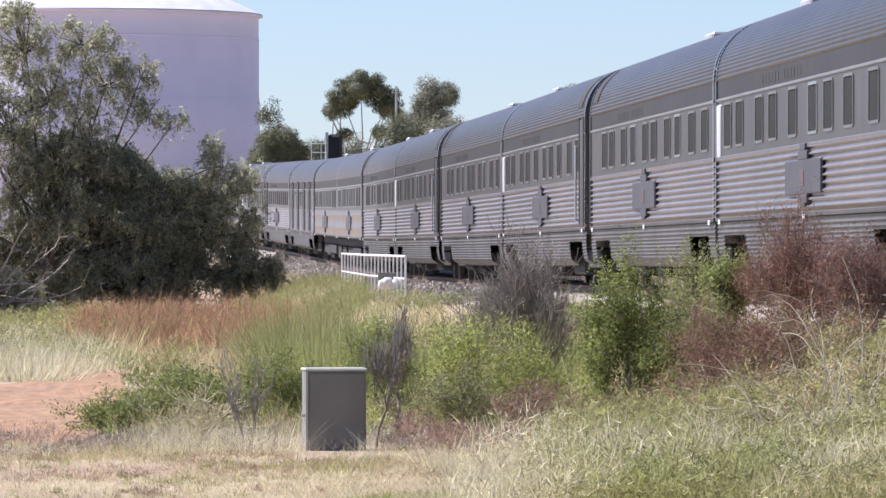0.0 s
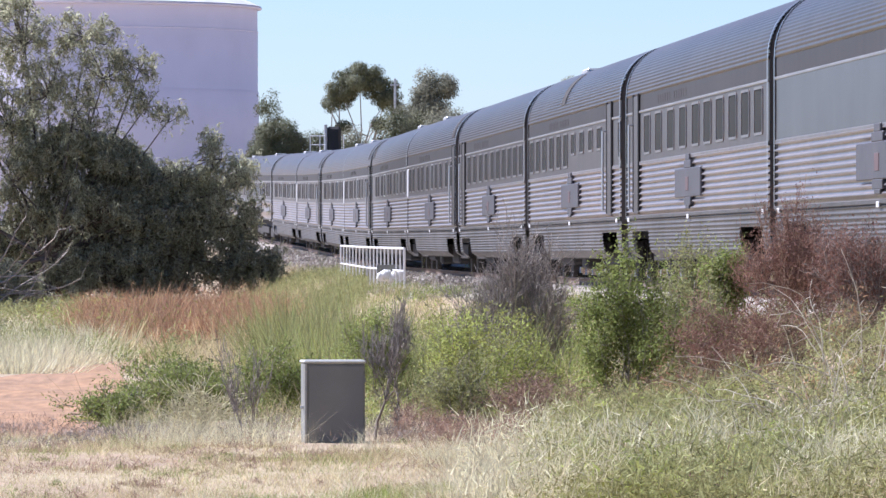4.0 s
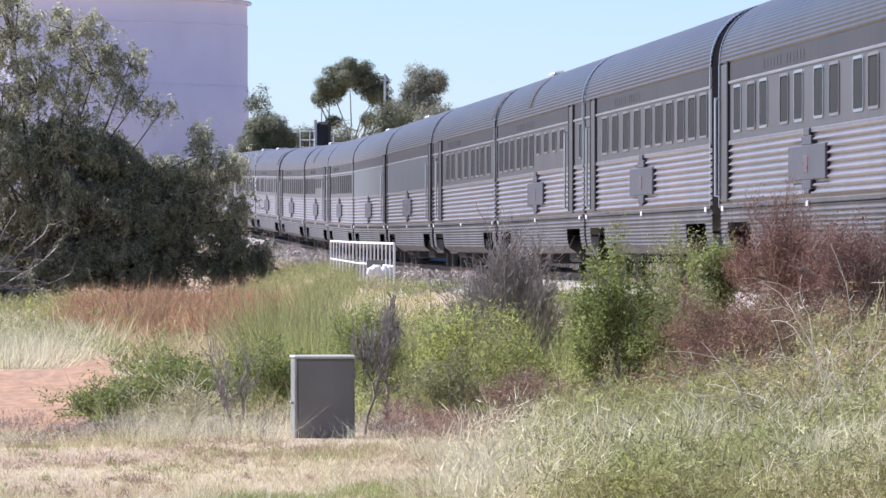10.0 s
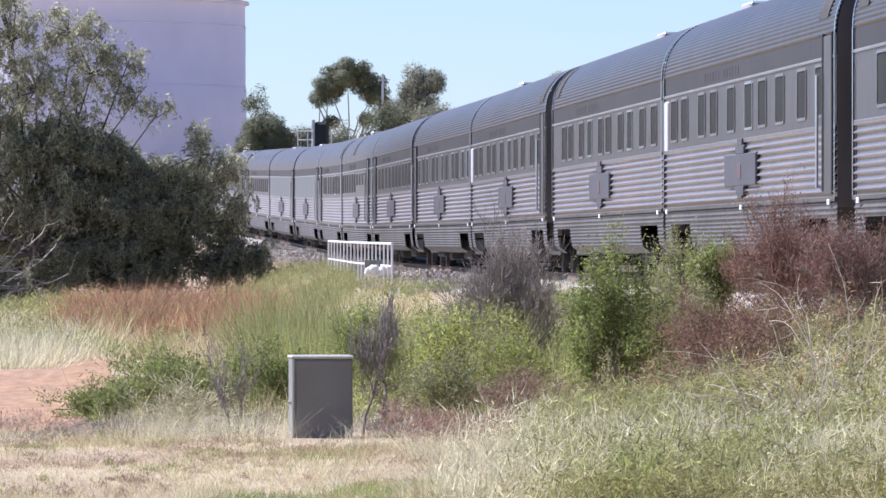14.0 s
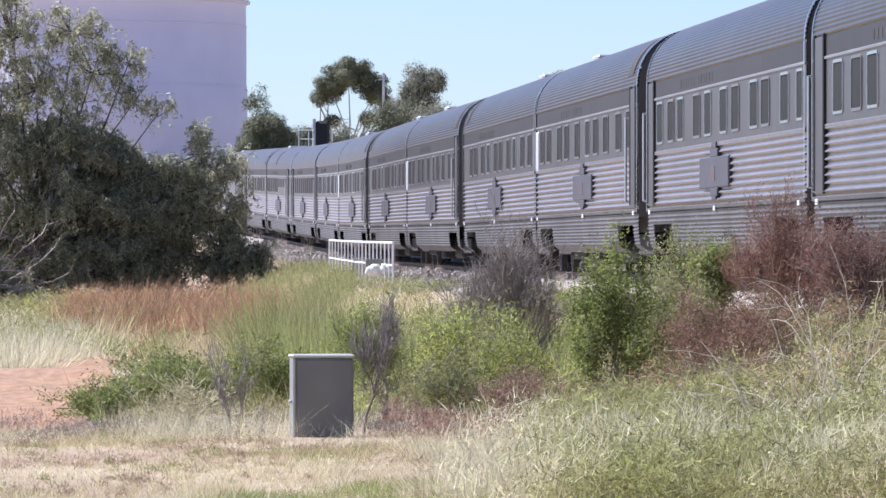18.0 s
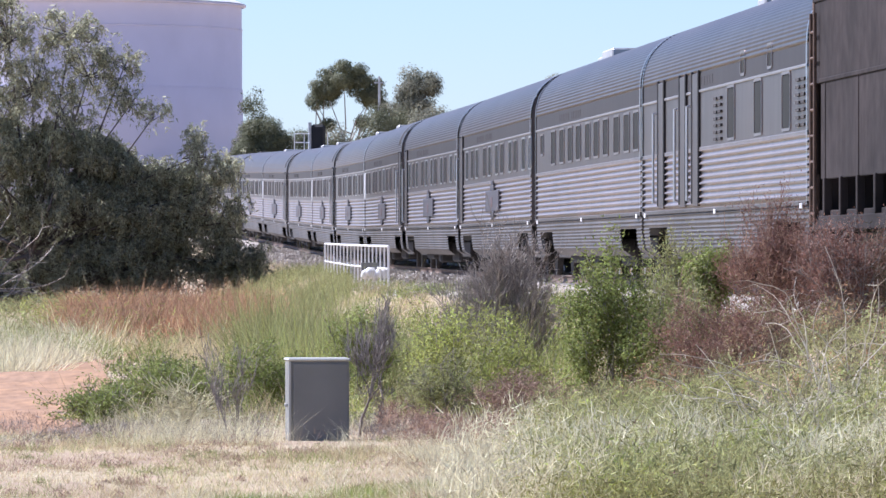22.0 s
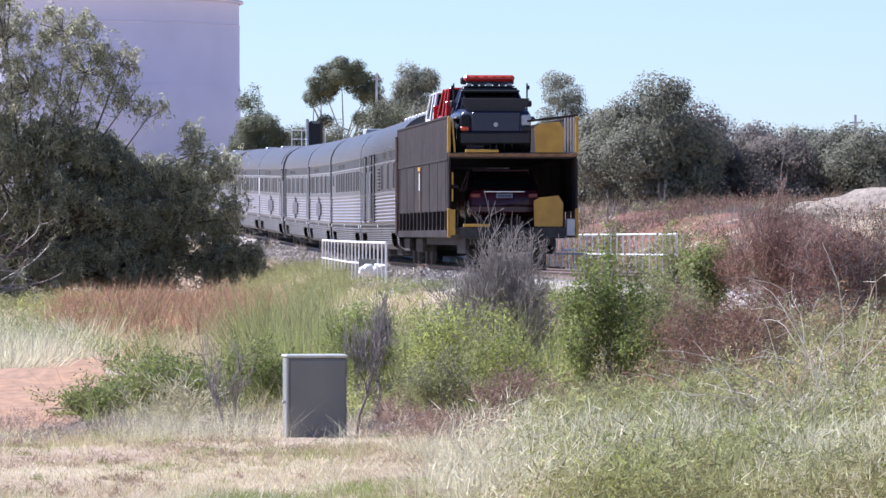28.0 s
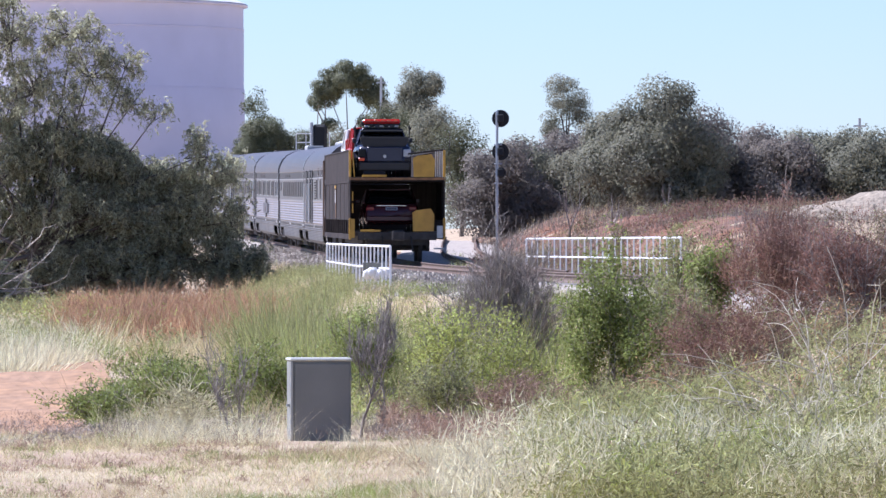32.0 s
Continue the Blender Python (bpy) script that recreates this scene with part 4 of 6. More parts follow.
for s in (-1, 1):
    bm = rod(bmesh.new(), (s * 0.9, 0.55, 1.0), (s * 0.9, 0.55, 1.72), 0.02)
    rod(bm, (s * 0.9, 0.55, 1.62), (s * 0.96, 0.55, 1.62), 0.05)
    part("aerial", bm, PLASTIC, ute)
rolling.append((ute, CW, SHIFT @ pose(-0.40, -LEN / 2 + 2.75, 2.80, 0, 0, 180)))

red_wagon = motor_car("station_wagon", "bright red station wagon on the upper deck of the carrier", RED_PAINT, (4.6, 1.8, 1.7), BOXY, True, {})
for s in (-1, 1):
    part("tail_lamp", boxy((s * 0.78 - 0.08, -2.33, 0.85), (s * 0.78 + 0.08, -2.24, 1.35), 0.02), LENS_RED, red_wagon)
rolling.append((red_wagon, CW, SHIFT @ pose(-0.42, -LEN / 2 + 8.0, 2.80)))
white_wagon = motor_car("station_wagon", "white station wagon on the upper deck of the carrier", WHITE, (4.6, 1.8, 1.7), BOXY, True, {})
for s in (-1, 1):
    part("tail_lamp", boxy((s * 0.78 - 0.08, -2.33, 0.85), (s * 0.78 + 0.08, -2.24, 1.35), 0.02), LENS_RED, white_wagon)
rolling.append((white_wagon, CW, SHIFT @ pose(-0.42, -LEN / 2 + 13.2, 2.80)))

# ---------- fixed things ----------
def cabinet():
    """Grey trackside cabinet with a pale overhanging lid, standing in the dry grass."""
    w, d, h = 0.55, 0.42, 0.775
    c = tagged(new("equipment_cabinet"), "weathered grey metal equipment cabinet with a pale lid in dry grass", "cabinet")
    part("body", boxy((-w / 2, 0, 0), (w / 2, d, h), 0.008), CABINET, c)
    part("lid", boxy((-w / 2 - 0.012, -0.02, h + 0.001), (w / 2 + 0.012, d + 0.03, h + 0.03), 0.012), CABINET_PALE, c, "pale sheet-metal lid")
    part("door", boxy((-w / 2 + 0.035, -0.012, 0.03), (w / 2 - 0.012, -0.001, h - 0.02), 0.004), CABINET, c, "flat dark grey door")
    # pale strip puts the brightness of the sunlit side face into the colour
    part("edge_strip", boxy((-w / 2 - 0.004, -0.014, 0.0), (-w / 2 + 0.018, -0.001, h), 0.003), CABINET_PALE, c, "pale strip painted as the sunlit side")
    part("handle", boxy((-w / 2 - 0.03, 0.1, 0.36), (-w / 2 - 0.002, 0.14, 0.39), 0.004), GALV, c)
    for z in (0.10, 0.60):
        part("hinge", rod(bmesh.new(), (w / 2 - 0.006, -0.012, z), (w / 2 - 0.006, -0.012, z + 0.07), 0.008), CABINET, c)
    part("base", boxy((-w / 2 - 0.03, -0.03, -0.12), (w / 2 + 0.03, d + 0.03, 0.0), 0.01), CONCRETE, c)
    c.matrix_basis = Matrix.Translation(spot(60.0, -16.9) + Vector((0, 0, -0.05))) @ pose(0, 0, 0, 0, 0, 6)
    return c


cabinet()


def fence(label, points, bars, drop, height=1.05):
    """A white-painted steel fence with two rails through points (x, y, top)."""
    f = tagged(new("steel_fence"), label, "fence", "fences beside the line")
    for (x0, yy0, z0), (x1, yy1, z1), n in zip(points, points[1:], bars):
        a, b = Vector((x0, yy0, z0)), Vector((x1, yy1, z1))
        for dz, r in ((0, 0.030), (-drop, 0.026)):
            part("rail", rod(bmesh.new(), a + Vector((0, 0, dz)), b + Vector((0, 0, dz)), r), WHITE, f)
        for k in range(n + 1):
            p = a.lerp(b, k / n)
            r = 0.036 if k in (0, n) else 0.025
            part("post" if r > 0.03 else "bar", rod(bmesh.new(), p - Vector((0, 0, height)), p + Vector((0, 0, 0.01)), r, n=6), WHITE, f)
    return f


fence("white steel trackside fence with two rails", [(-3.31, 207, 1.99), (-2.16, 179, 1.91), (-1.03, 161, 1.86)], (8, 10), 0.55, 1.15)
fence("white steel trackside fence half hidden by scrub", [(2.94, 207, 2.14), (4.55, 190, 2.12), (6.5, 173, 2.10)], (11, 14), 0.55, 1.4)
# pale bag caught on the fence, and the panel behind it
panel = tagged(part("fence_panel", boxy((-1.75, 165.9, 1.16), (-1.12, 166.0, 1.46), 0.01), CABINET, None), "grey metal panel fixed low on the fence", "panel")
bm = bmesh.new()
for k in range(5):
    bmesh.ops.create_icosphere(bm, subdivisions=2, radius=0.13 + 0.03 * (k % 2), matrix=pose(-1.62 + 0.11 * k, 165.6, 1.16 + 0.04 * math.sin(k * 2.1)))
for v in bm.verts:
    v.co += Vector((noise.noise(v.co * 9), 0, noise.noise(v.co * 9 + Vector((5, 0, 0))))) * 0.05
tagged(part("plastic_bag", bm, WHITE, None, smooth=True), "crumpled white plastic bag caught at the fence foot", "bag")


def signal_mast():
    g = spot(262, 9.75)
    s = tagged(new("railway_signal"), "three-headed railway signal on a grey mast seen from behind", "railway signal")
    part("mast", rod(bmesh.new(), (0, 0, -0.3), (0, 0, 6.3), 0.055, n=12), GALV, s, "grey steel mast")
    part("foot", boxy((-0.25, -0.25, -0.2), (0.25, 0.25, 0.25), 0.03), CONCRETE, s)
    for z, r in ((6.0, 0.345), (4.68, 0.34), (3.85, 0.22)):
        h = part("signal_head", rod(bmesh.new(), (0.14, 0.10, z), (0.14, 0.13, z), r, n=24), SIGNAL_BLACK, s, "black round target board")
        part("lamp_case", boxy((0.02, -0.16, z - 0.16), (0.26, 0.10, z + 0.16), 0.03), SIGNAL_BLACK, h)
    for z in (4.95, 4.2, 3.42):
        part("bracket", rod(bmesh.new(), (-0.12, 0, z), (0.2, 0, z), 0.03), GALV, s)
    s.matrix_basis = Matrix.Translation(g)
    return s


signal_mast()


def far_signal():
    g = spot(360, -18.3)
    s = tagged(new("railway_signal"), "far railway signal with a railed platform above the train", "railway signal")
    top = 6.5
    part("mast", rod(bmesh.new(), (0, 0, -0.3), (0, 0, top), 0.10, n=10), GALV, s)
    part("signal_head", boxy((0.02, -0.1, 5.0), (0.85, 0.2, 6.4), 0.15), SIGNAL_BLACK, s, "dark signal back board")
    part("platform", boxy((-0.85, -0.5, 4.95), (1.0, 0.5, 5.02), 0.01), GALV, s)
    bm = bmesh.new()
    for x in (-0.83, -0.3, 0.98):
        rod(bm, (x, -0.45, 5.0), (x, -0.45, 5.9), 0.03, n=6)
    for z in (5.4, 5.88):
        rod(bm, (-0.83, -0.45, z), (0.0, -0.45, z), 0.025, n=6)
    part("railing", bm, WHITE, s, "white platform railing")
    s.matrix_basis = Matrix.Translation(g)


far_signal()


def pole(d, u, h, label):
    p = tagged(new("utility_pole"), label, "pole")
    part("post", rod(bmesh.new(), (0, 0, -0.3), (0, 0, h), 0.11, 0.08), GALV, p)
    part("crossarm", boxy((-0.35, -0.05, h - 0.5), (0.35, 0.05, h - 0.4)), GALV, p)
    p.matrix_basis = Matrix.Translation(spot(d, u))


pole(470, -7.8, 11.6, "slim pale pole among gum trees")
pole(380, 64.6, 5.6, "slim pale pole beyond the scrub")


def silo():
    """A tall round grain store with a cone roof."""
    d, r, h = 520.0, 14.6, 20.15
    x = -28.55 * d / 1000 - r
    s = tagged(new("grain_silo"), "tall lilac-white round grain silo with a white cone roof", "silo")
    n = 96
    ring = lambda rad, z: [(rad * math.cos(2 * math.pi * k / n), rad * math.sin(2 * math.pi * k / n), z) for k in range(n + 1)]
    levels = [(0, 0.28), (5, 0.18), (10, 0.10), (13.45, 0.05), (13.5, 0.0), (18.2, 0.0), (18.25, -0.03), (h, -0.03)]
    place("wall", sheet([ring(r + k, z) for z, k in levels], "wall", SILO_WALL), None, s, "smooth lilac-white wall", smooth=True)
    place("roof", sheet([ring(r + 0.25, h + 0.10), ring(r * 0.5, h + 3.57), ring(0.02, h + 7.0)], "roof", ROOF_WHITE), None, s, "white cone roof")
    for z in (13.48, 18.2):
        place("band", sheet([ring(r + 0.02 + (0.05 if z < 14 else 0), z), ring(r + 0.05, z + 0.03), ring(r + 0.05, z + 0.08), ring(r, z + 0.11)], "band", SILO_WALL), None, s)
    place("gutter", sheet([ring(r + 0.05, h - 0.15), ring(r + 0.3, h - 0.1), ring(r + 0.3, h + 0.05), ring(r + 0.2, h + 0.06)], "gutter", SILO_WALL), None, s)
    s.matrix_basis = Matrix.Translation((x, d, float(land(x, d)) - 0.2))


silo()

# ---------- plants ----------
def leaf_mesh(name, rng, centres, size, aspect, material, droop=0.0, out=None, face=1.1):
    """Many small pointed leaves round the centres. out: the way out of the clump, which the leaves tend to face."""
    n = len(centres)
    d = rng.normal(size=(n, 3))
    d[:, 2] -= droop * 2
    nrm = rng.normal(size=(n, 3))
    if out is not None:
        nrm = nrm * 0.6 + face * out / (np.linalg.norm(out, axis=1)[:, None] + 1e-9)
        nrm /= np.linalg.norm(nrm, axis=1)[:, None] + 1e-9
        d -= nrm * np.sum(d * nrm, axis=1)[:, None]
    d /= np.linalg.norm(d, axis=1)[:, None] + 1e-9
    s = np.cross(d, nrm)
    s /= np.linalg.norm(s, axis=1)[:, None] + 1e-9
    ln = (size * rng.uniform(0.6, 1.4, n))[:, None]
    wd = ln * aspect / 2
    c = np.asarray(centres)
    v = np.stack([c - s * wd, c + s * wd, c + d * ln], axis=1).reshape(-1, 3)
    return raw(name, v, np.arange(n * 3).reshape(n, 3), material)


def tube_mesh(name, segs, material):
    """Three-sided twigs from rows of (start, end, radius, radius)."""
    a = np.array([s[0] for s in segs], dtype=float)
    b = np.array([s[1] for s in segs], dtype=float)
    ra = np.array([s[2] for s in segs])[:, None]
    rb = np.array([s[3] for s in segs])[:, None]
    d = b - a
    d /= np.linalg.norm(d, axis=1)[:, None] + 1e-9
    u = np.cross(d, np.where(np.abs(d[:, 2:3]) > 0.9, [[1.0, 0, 0]], [[0, 0, 1.0]]))
    u /= np.linalg.norm(u, axis=1)[:, None] + 1e-9
    w = np.cross(d, u)
    rows = []
    for k in range(3):
        t = 2 * math.pi * k / 3
        o = u * math.cos(t) + w * math.sin(t)
        rows += [a + o * ra, b + o * rb]
    v = np.stack(rows, axis=1).reshape(-1, 3)
    base = np.arange(len(segs))[:, None] * 6
    f = np.concatenate([base + np.array([[2 * k, 2 * ((k + 1) % 3), 2 * ((k + 1) % 3) + 1, 2 * k + 1]]) for k in range(3)])
    return raw(name, v, f, material)


def grow(rng, height, spread, stems, forks, depth, thick, lean=0.35, wiggle=0.25, upright=0.5):
    """Branching stems from the origin: rows of segments, and the tips."""
    segs, tips = [], []

    def limb(p, d, length, r, level):
        n = 3
        for k in range(n):
            d = d + rng.normal(size=3) * wiggle
            d[2] += upright * 0.15
            d /= np.linalg.norm(d)
            q = p + d * length / n
            r2 = max(r * 0.8, 0.0028)
            segs.append((p, q, r, r2))
            if level < depth and k > 0:
                for _ in range(forks):
                    e = d + rng.normal(size=3) * np.array([lean, lean, lean * 0.7]) * 1.6
                    e[2] += upright * 0.4
                    e /= np.linalg.norm(e)
                    limb(q, e, length * rng.uniform(0.45, 0.75), max(r2 * 0.65, 0.0028), level + 1)
            p, r = q, r2
        tips.append(p)
    for _ in range(stems):
        a = rng.uniform(0, 2 * math.pi)
        k = rng.uniform(0.1, 1.0) * spread / max(height, 0.1)
        d = np.array([math.cos(a) * k, math.sin(a) * k, 1.0])
        d /= np.linalg.norm(d)
        limb(np.array([rng.normal() * 0.04, rng.normal() * 0.04, -0.05]), d, height * rng.uniform(0.45, 0.7), thick, 0)
    return segs, np.array(tips)


def fit_box(segs, tips, width, height):
    """Scale grown stems to a width and a height."""
    p = np.array([s[1] for s in segs])
    k = np.array([width / 2 / np.percentile(np.abs(p[:, 0]), 97), width / 2 / np.percentile(np.abs(p[:, 1]), 97), height / np.percentile(p[:, 2], 99)])
    return [(a * k, b * k, ra, rb) for a, b, ra, rb in segs], tips * k


def shrub(seed, name, label, d, u, width, top, leaf, leaves, size, aspect=0.4, stems=7, forks=2, depth=2, thick=0.012, scatter=0.09,
          twig="dead", droop=0.0, upright=0.5, low=0.1, wiggle=0.25, joined=False):
    """A bush at d metres and u thousandths; width and top of it in metres (top over the lens)."""
    rng = np.random.default_rng(seed)
    g = spot(d, u)
    h = EYE + top - g.z
    segs, tips = fit_box(*grow(rng, 1.0, width, stems, forks, depth, thick, wiggle=wiggle, upright=upright), width, h)
    s = tagged(new(name), label, "shrub", "shrubs by the line")
    cut = thick * 0.55
    main = [sg for sg in segs if sg[2] >= cut] or segs[:3]
    stem = place("stem", tube_mesh("stem", main, LEAF[twig]), None, s)
    if joined:
        tagged(stem, kind="stuff")
    tagged(place("twig_brush", tube_mesh("twig_brush", [sg for sg in segs if sg[2] < cut] or segs[-3:], LEAF[twig]), None, s), kind="stuff")
    if leaves:
        leaves, size = int(leaves * 1.7), size * 0.95
        pts = np.array([sg[1] for sg in segs if sg[1][2] > low * h])
        hold = pts[rng.integers(0, len(pts), leaves)]
        c = hold + rng.normal(size=(leaves, 3)) * 0.75 * scatter * np.array([width, width, h])
        c[:, 2] = np.abs(c[:, 2])
        place("foliage", leaf_mesh("foliage", rng, c, size, aspect, LEAF[leaf], droop, (c - np.array([0, 0, 0.35 * h])) / width + 6 * (c - hold), 0.35), None, s)
    s.matrix_basis = Matrix.Translation(g)
    return s


def ellipsoid(rng, n, c, r, hollow=0.45):
    p = rng.normal(size=(n, 3))
    p /= np.linalg.norm(p, axis=1)[:, None]
    return np.array(c) + p * (rng.uniform(hollow**3, 1, n) ** (1 / 3))[:, None] * np.array(r)


def tree(seed, name, label, base, lobes, leaf, size, per_clump, bark, trunk, clumps, clump_r, aspect=0.35, droop=0.3, fork=0.35, flat=0.8, trunk_to=None, feather=0.14):
    """A tree at base. lobes: ellipsoids (x, y, z, rx, ry, rz) over the base that its clumps of leaves fill."""
    rng = np.random.default_rng(seed)
    t = tagged(new(name), label, "tree", "trees beyond the line")
    vol = np.array([l[3] * l[4] * l[5] for l in lobes]) ** 0.75
    share = np.maximum((clumps * vol / vol.sum()).astype(int), 2)
    cs = np.concatenate([ellipsoid(rng, k, l[:3], np.array(l[3:]) * 0.86, 0.35) for k, l in zip(share, lobes)])
    segs = []
    top = max(l[2] for l in lobes)
    knee = np.array(trunk_to if trunk_to else (lobes[0][0] * 0.25, 0, top * fork))
    p, r = np.array([0, 0, -0.4]), trunk
    for k in range(4):
        q = np.array([0, 0, -0.4]) + (knee - np.array([0, 0, -0.4])) * (k + 1) / 4 + rng.normal(size=3) * 0.05 * top * np.array([0.3, 0.3, 0])
        segs.append((p, q, r, r * 0.88))
        p, r = q, r * 0.88
    hubs = []
    for l in lobes:
        for _ in range(2):
            e = np.array(l[:3]) + rng.normal(size=3) * np.array(l[3:]) * 0.25
            mid = (p + e) / 2 + rng.normal(size=3) * 0.06 * top
            segs += [(p, mid, r * 0.6, r * 0.42), (mid, e, r * 0.42, r * 0.2)]
            hubs += [mid, e]
    hubs = np.array(hubs)
    for c in cs[::2]:
        hub = hubs[np.argmin(np.linalg.norm(hubs - c, axis=1))]
        mid = (hub + c) / 2 + rng.normal(size=3) * 0.15 * clump_r
        segs += [(hub, mid, r * 0.13, r * 0.08), (mid, c, r * 0.08, r * 0.03)]
    place("trunk", tube_mesh("trunk", segs, bark), None, t)
    k = rng.uniform(0.6, 1.35, len(cs))
    each = [int(per_clump * s * s) + 8 for s in k]
    pts = np.concatenate([ellipsoid(rng, m, c, np.array([1, 1, flat]) * clump_r * s, 0.5) for m, c, s in zip(each, cs, k)])
    out = (pts - np.repeat(cs - np.array([0, 0, 0.3 * clump_r]), each, axis=0)) / clump_r
    whole = pts - np.repeat(np.array([lobes[np.argmin([np.linalg.norm((c - l[:3]) / l[3:]) for l in np.array(lobes)])][:3] for c in cs]), each, axis=0)
    out += 0.6 * whole / (np.linalg.norm(whole, axis=1)[:, None] + 1e-9)
    pts += rng.normal(size=pts.shape) * clump_r * feather * np.array([1, 1, 1.3])
    pts[:, 2] = np.maximum(pts[:, 2], 0.15)
    place("crown", leaf_mesh("crown", rng, pts, size, aspect, LEAF[leaf], droop, out, 1.9), None, t)
    t.matrix_basis = Matrix.Translation(base)
    return t


def at(d, u):
    return spot(d, u)


# the big drooping tree beside the line
def hanging_tree(seed, name, label, base, lobes, leaf, size, aspect, bark, trunk):
    """A tree of hanging sprays. lobes: (x, y, z, rx, ry, rz, sprays, strands in a spray)."""
    rng = np.random.default_rng(seed)
    t = tagged(new(name), label, "tree", "trees beyond the line")
    foot, knee = np.array([0, 0, -0.4]), np.array([-0.4, 0.3, 1.5])
    segs = [(foot, knee, trunk, trunk * 0.85)]
    pts, outs = [], []
    for x, y, z, rx, ry, rz, sprays, strands in lobes:
        sprays = int(sprays * (0.52 if z > 5.5 else 1.0 if z < 1.7 else 0.55 if x > 4.8 else 0.75))
        mid_lobe = np.array([x, y, z - 0.3 * rz])
        hub = np.array([x, y, z]) - np.array([0.2 * x / 6, 0, 0.45 * rz])
        mid = (knee + hub) / 2 + rng.normal(size=3) * 0.35
        segs += [(knee, mid, trunk * 0.32, trunk * 0.15), (mid, hub, trunk * 0.15, trunk * 0.06)]
        for c in ellipsoid(rng, sprays, (x, y, z), (rx, ry, rz), 0.4):
            bend = (hub + c) / 2 + rng.normal(size=3) * 0.2
            segs += [(hub, bend, 0.030, 0.018), (bend, c, 0.018, 0.008)]
            big_or_small = rng.uniform(0.5, 1.35)
            heading = rng.uniform(0, 2 * math.pi)
            for _ in range(strands):
                a, ln = heading + rng.normal() * 1.1, rng.uniform(0.45, 1.0) * big_or_small
                s = rng.uniform(0, 1, 21)[:, None]
                side = np.array([[math.cos(a), math.sin(a), 0.0]])
                p = c + rng.normal(size=3) * 0.13 + side * 0.55 * ln * s**0.7 + np.array([[0, 0, 1.0]]) * ln * (0.32 * s - 1.05 * s**2) + rng.normal(size=(21, 3)) * 0.04
                pts.append(p)
                outs.append((p - mid_lobe) / np.array([rx, ry, rz]) + 0.8 * (p - c))
    pts, outs = np.concatenate(pts), np.concatenate(outs)
    pts[:, 2] = np.maximum(pts[:, 2], 0.1)
    place("trunk", tube_mesh("trunk", segs, bark), None, t)
    place("crown", leaf_mesh("crown", rng, pts, size, aspect, LEAF[leaf], 0.6, outs, 0.25), None, t)
    t.matrix_basis = Matrix.Translation(base)
    return t


# crown on the open side, the dark middle, the pale skirt towards the line, the low back
# lobes left of x -4 lie out of view, added to shade the rest
BIG_LOBES = [(-4.4, 0.9, 8.9, 1.9, 1.7, 1.8, 130, 10), (-1.2, 0.6, 9.0, 1.2, 1.3, 1.2, 56, 9), (-0.4, 0.5, 7.4, 1.1, 1.2, 1.3, 46, 9), (-1.7, 1.2, 6.3, 1.1, 1.0, 1.4, 70, 9),
             (0.9, 0.4, 9.0, 1.0, 1.0, 0.8, 34, 8), (1.5, 0.2, 7.7, 1.1, 1.0, 0.9, 36, 8), (2.7, 0.2, 7.9, 0.8, 0.8, 0.6, 13, 7), (2.9, 0.0, 6.6, 0.8, 0.7, 0.5, 14, 7), (3.7, 0.1, 6.2, 0.4, 0.5, 0.4, 6, 7),
             (0.9, 0.3, 6.0, 1.1, 1.0, 0.8, 40, 8), (-0.2, 0.9, 5.0, 1.3, 1.2, 0.9, 90, 9), (1.6, 0.6, 4.7, 1.3, 1.2, 0.9, 90, 10), (2.9, 0.5, 3.9, 1.2, 1.1, 0.9, 80, 10),
             (0.9, 0.4, 3.2, 2.0, 1.6, 1.2, 150, 10), (3.5, 0.4, 2.5, 1.7, 1.5, 1.3, 150, 10), (2.4, 0.0, 1.2, 3.0, 1.5, 0.9, 150, 10),
             (4.3, 0.3, 3.8, 0.8, 0.9, 0.8, 50, 9), (5.1, -0.3, 5.0, 0.45, 0.7, 0.7, 20, 8), (5.9, -0.2, 4.1, 0.55, 0.8, 0.7, 24, 8), (5.2, 0.0, 3.2, 0.7, 0.9, 0.8, 40, 8), (6.2, -0.2, 2.9, 0.45, 0.8, 0.7, 20, 8),
             (5.8, -0.1, 1.6, 0.8, 1.0, 1.0, 50, 8), (6.8, -0.2, 1.4, 0.35, 0.6, 0.6, 12, 8), (-1.5, -0.3, 4.3, 0.8, 0.8, 0.9, 26, 8), (-1.6, 1.2, 2.6, 1.2, 0.6, 1.3, 60, 9),
             (-0.7, 2.6, 1.3, 2.3, 0.8, 1.4, 130, 10), (-4.4, 0.5, 4.8, 1.8, 2.0, 2.2, 90, 9), (-4.6, 0.8, 2.0, 1.8, 1.8, 1.8, 90, 9)]
big = hanging_tree(11, "pepper_tree", "large drooping grey-olive tree shading dry grass", Vector((-12.6, 215, float(land(-12.6, 215)))), BIG_LOBES, "grey_olive", 0.145, 0.30, BARK, 0.30)
# the lobes at x -4.6 are unseen, added to keep the low growth shaded
young = hanging_tree(12, "pepper_tree", "low drooping tree with pale bare limbs in dry grass and an added unseen crown", Vector((-12.6, 188, float(land(-12.6, 188)))),
                     [(-0.9, 2.2, 0.7, 1.9, 0.7, 0.9, 70, 9), (-4.6, 2.2, 5.2, 2.4, 2.4, 2.2, 150, 10), (-4.6, 0.5, 2.0, 1.8, 1.8, 1.6, 60, 9)], "grey_olive", 0.135, 0.28, BARK, 0.12)
bare_rng = np.random.default_rng(77)
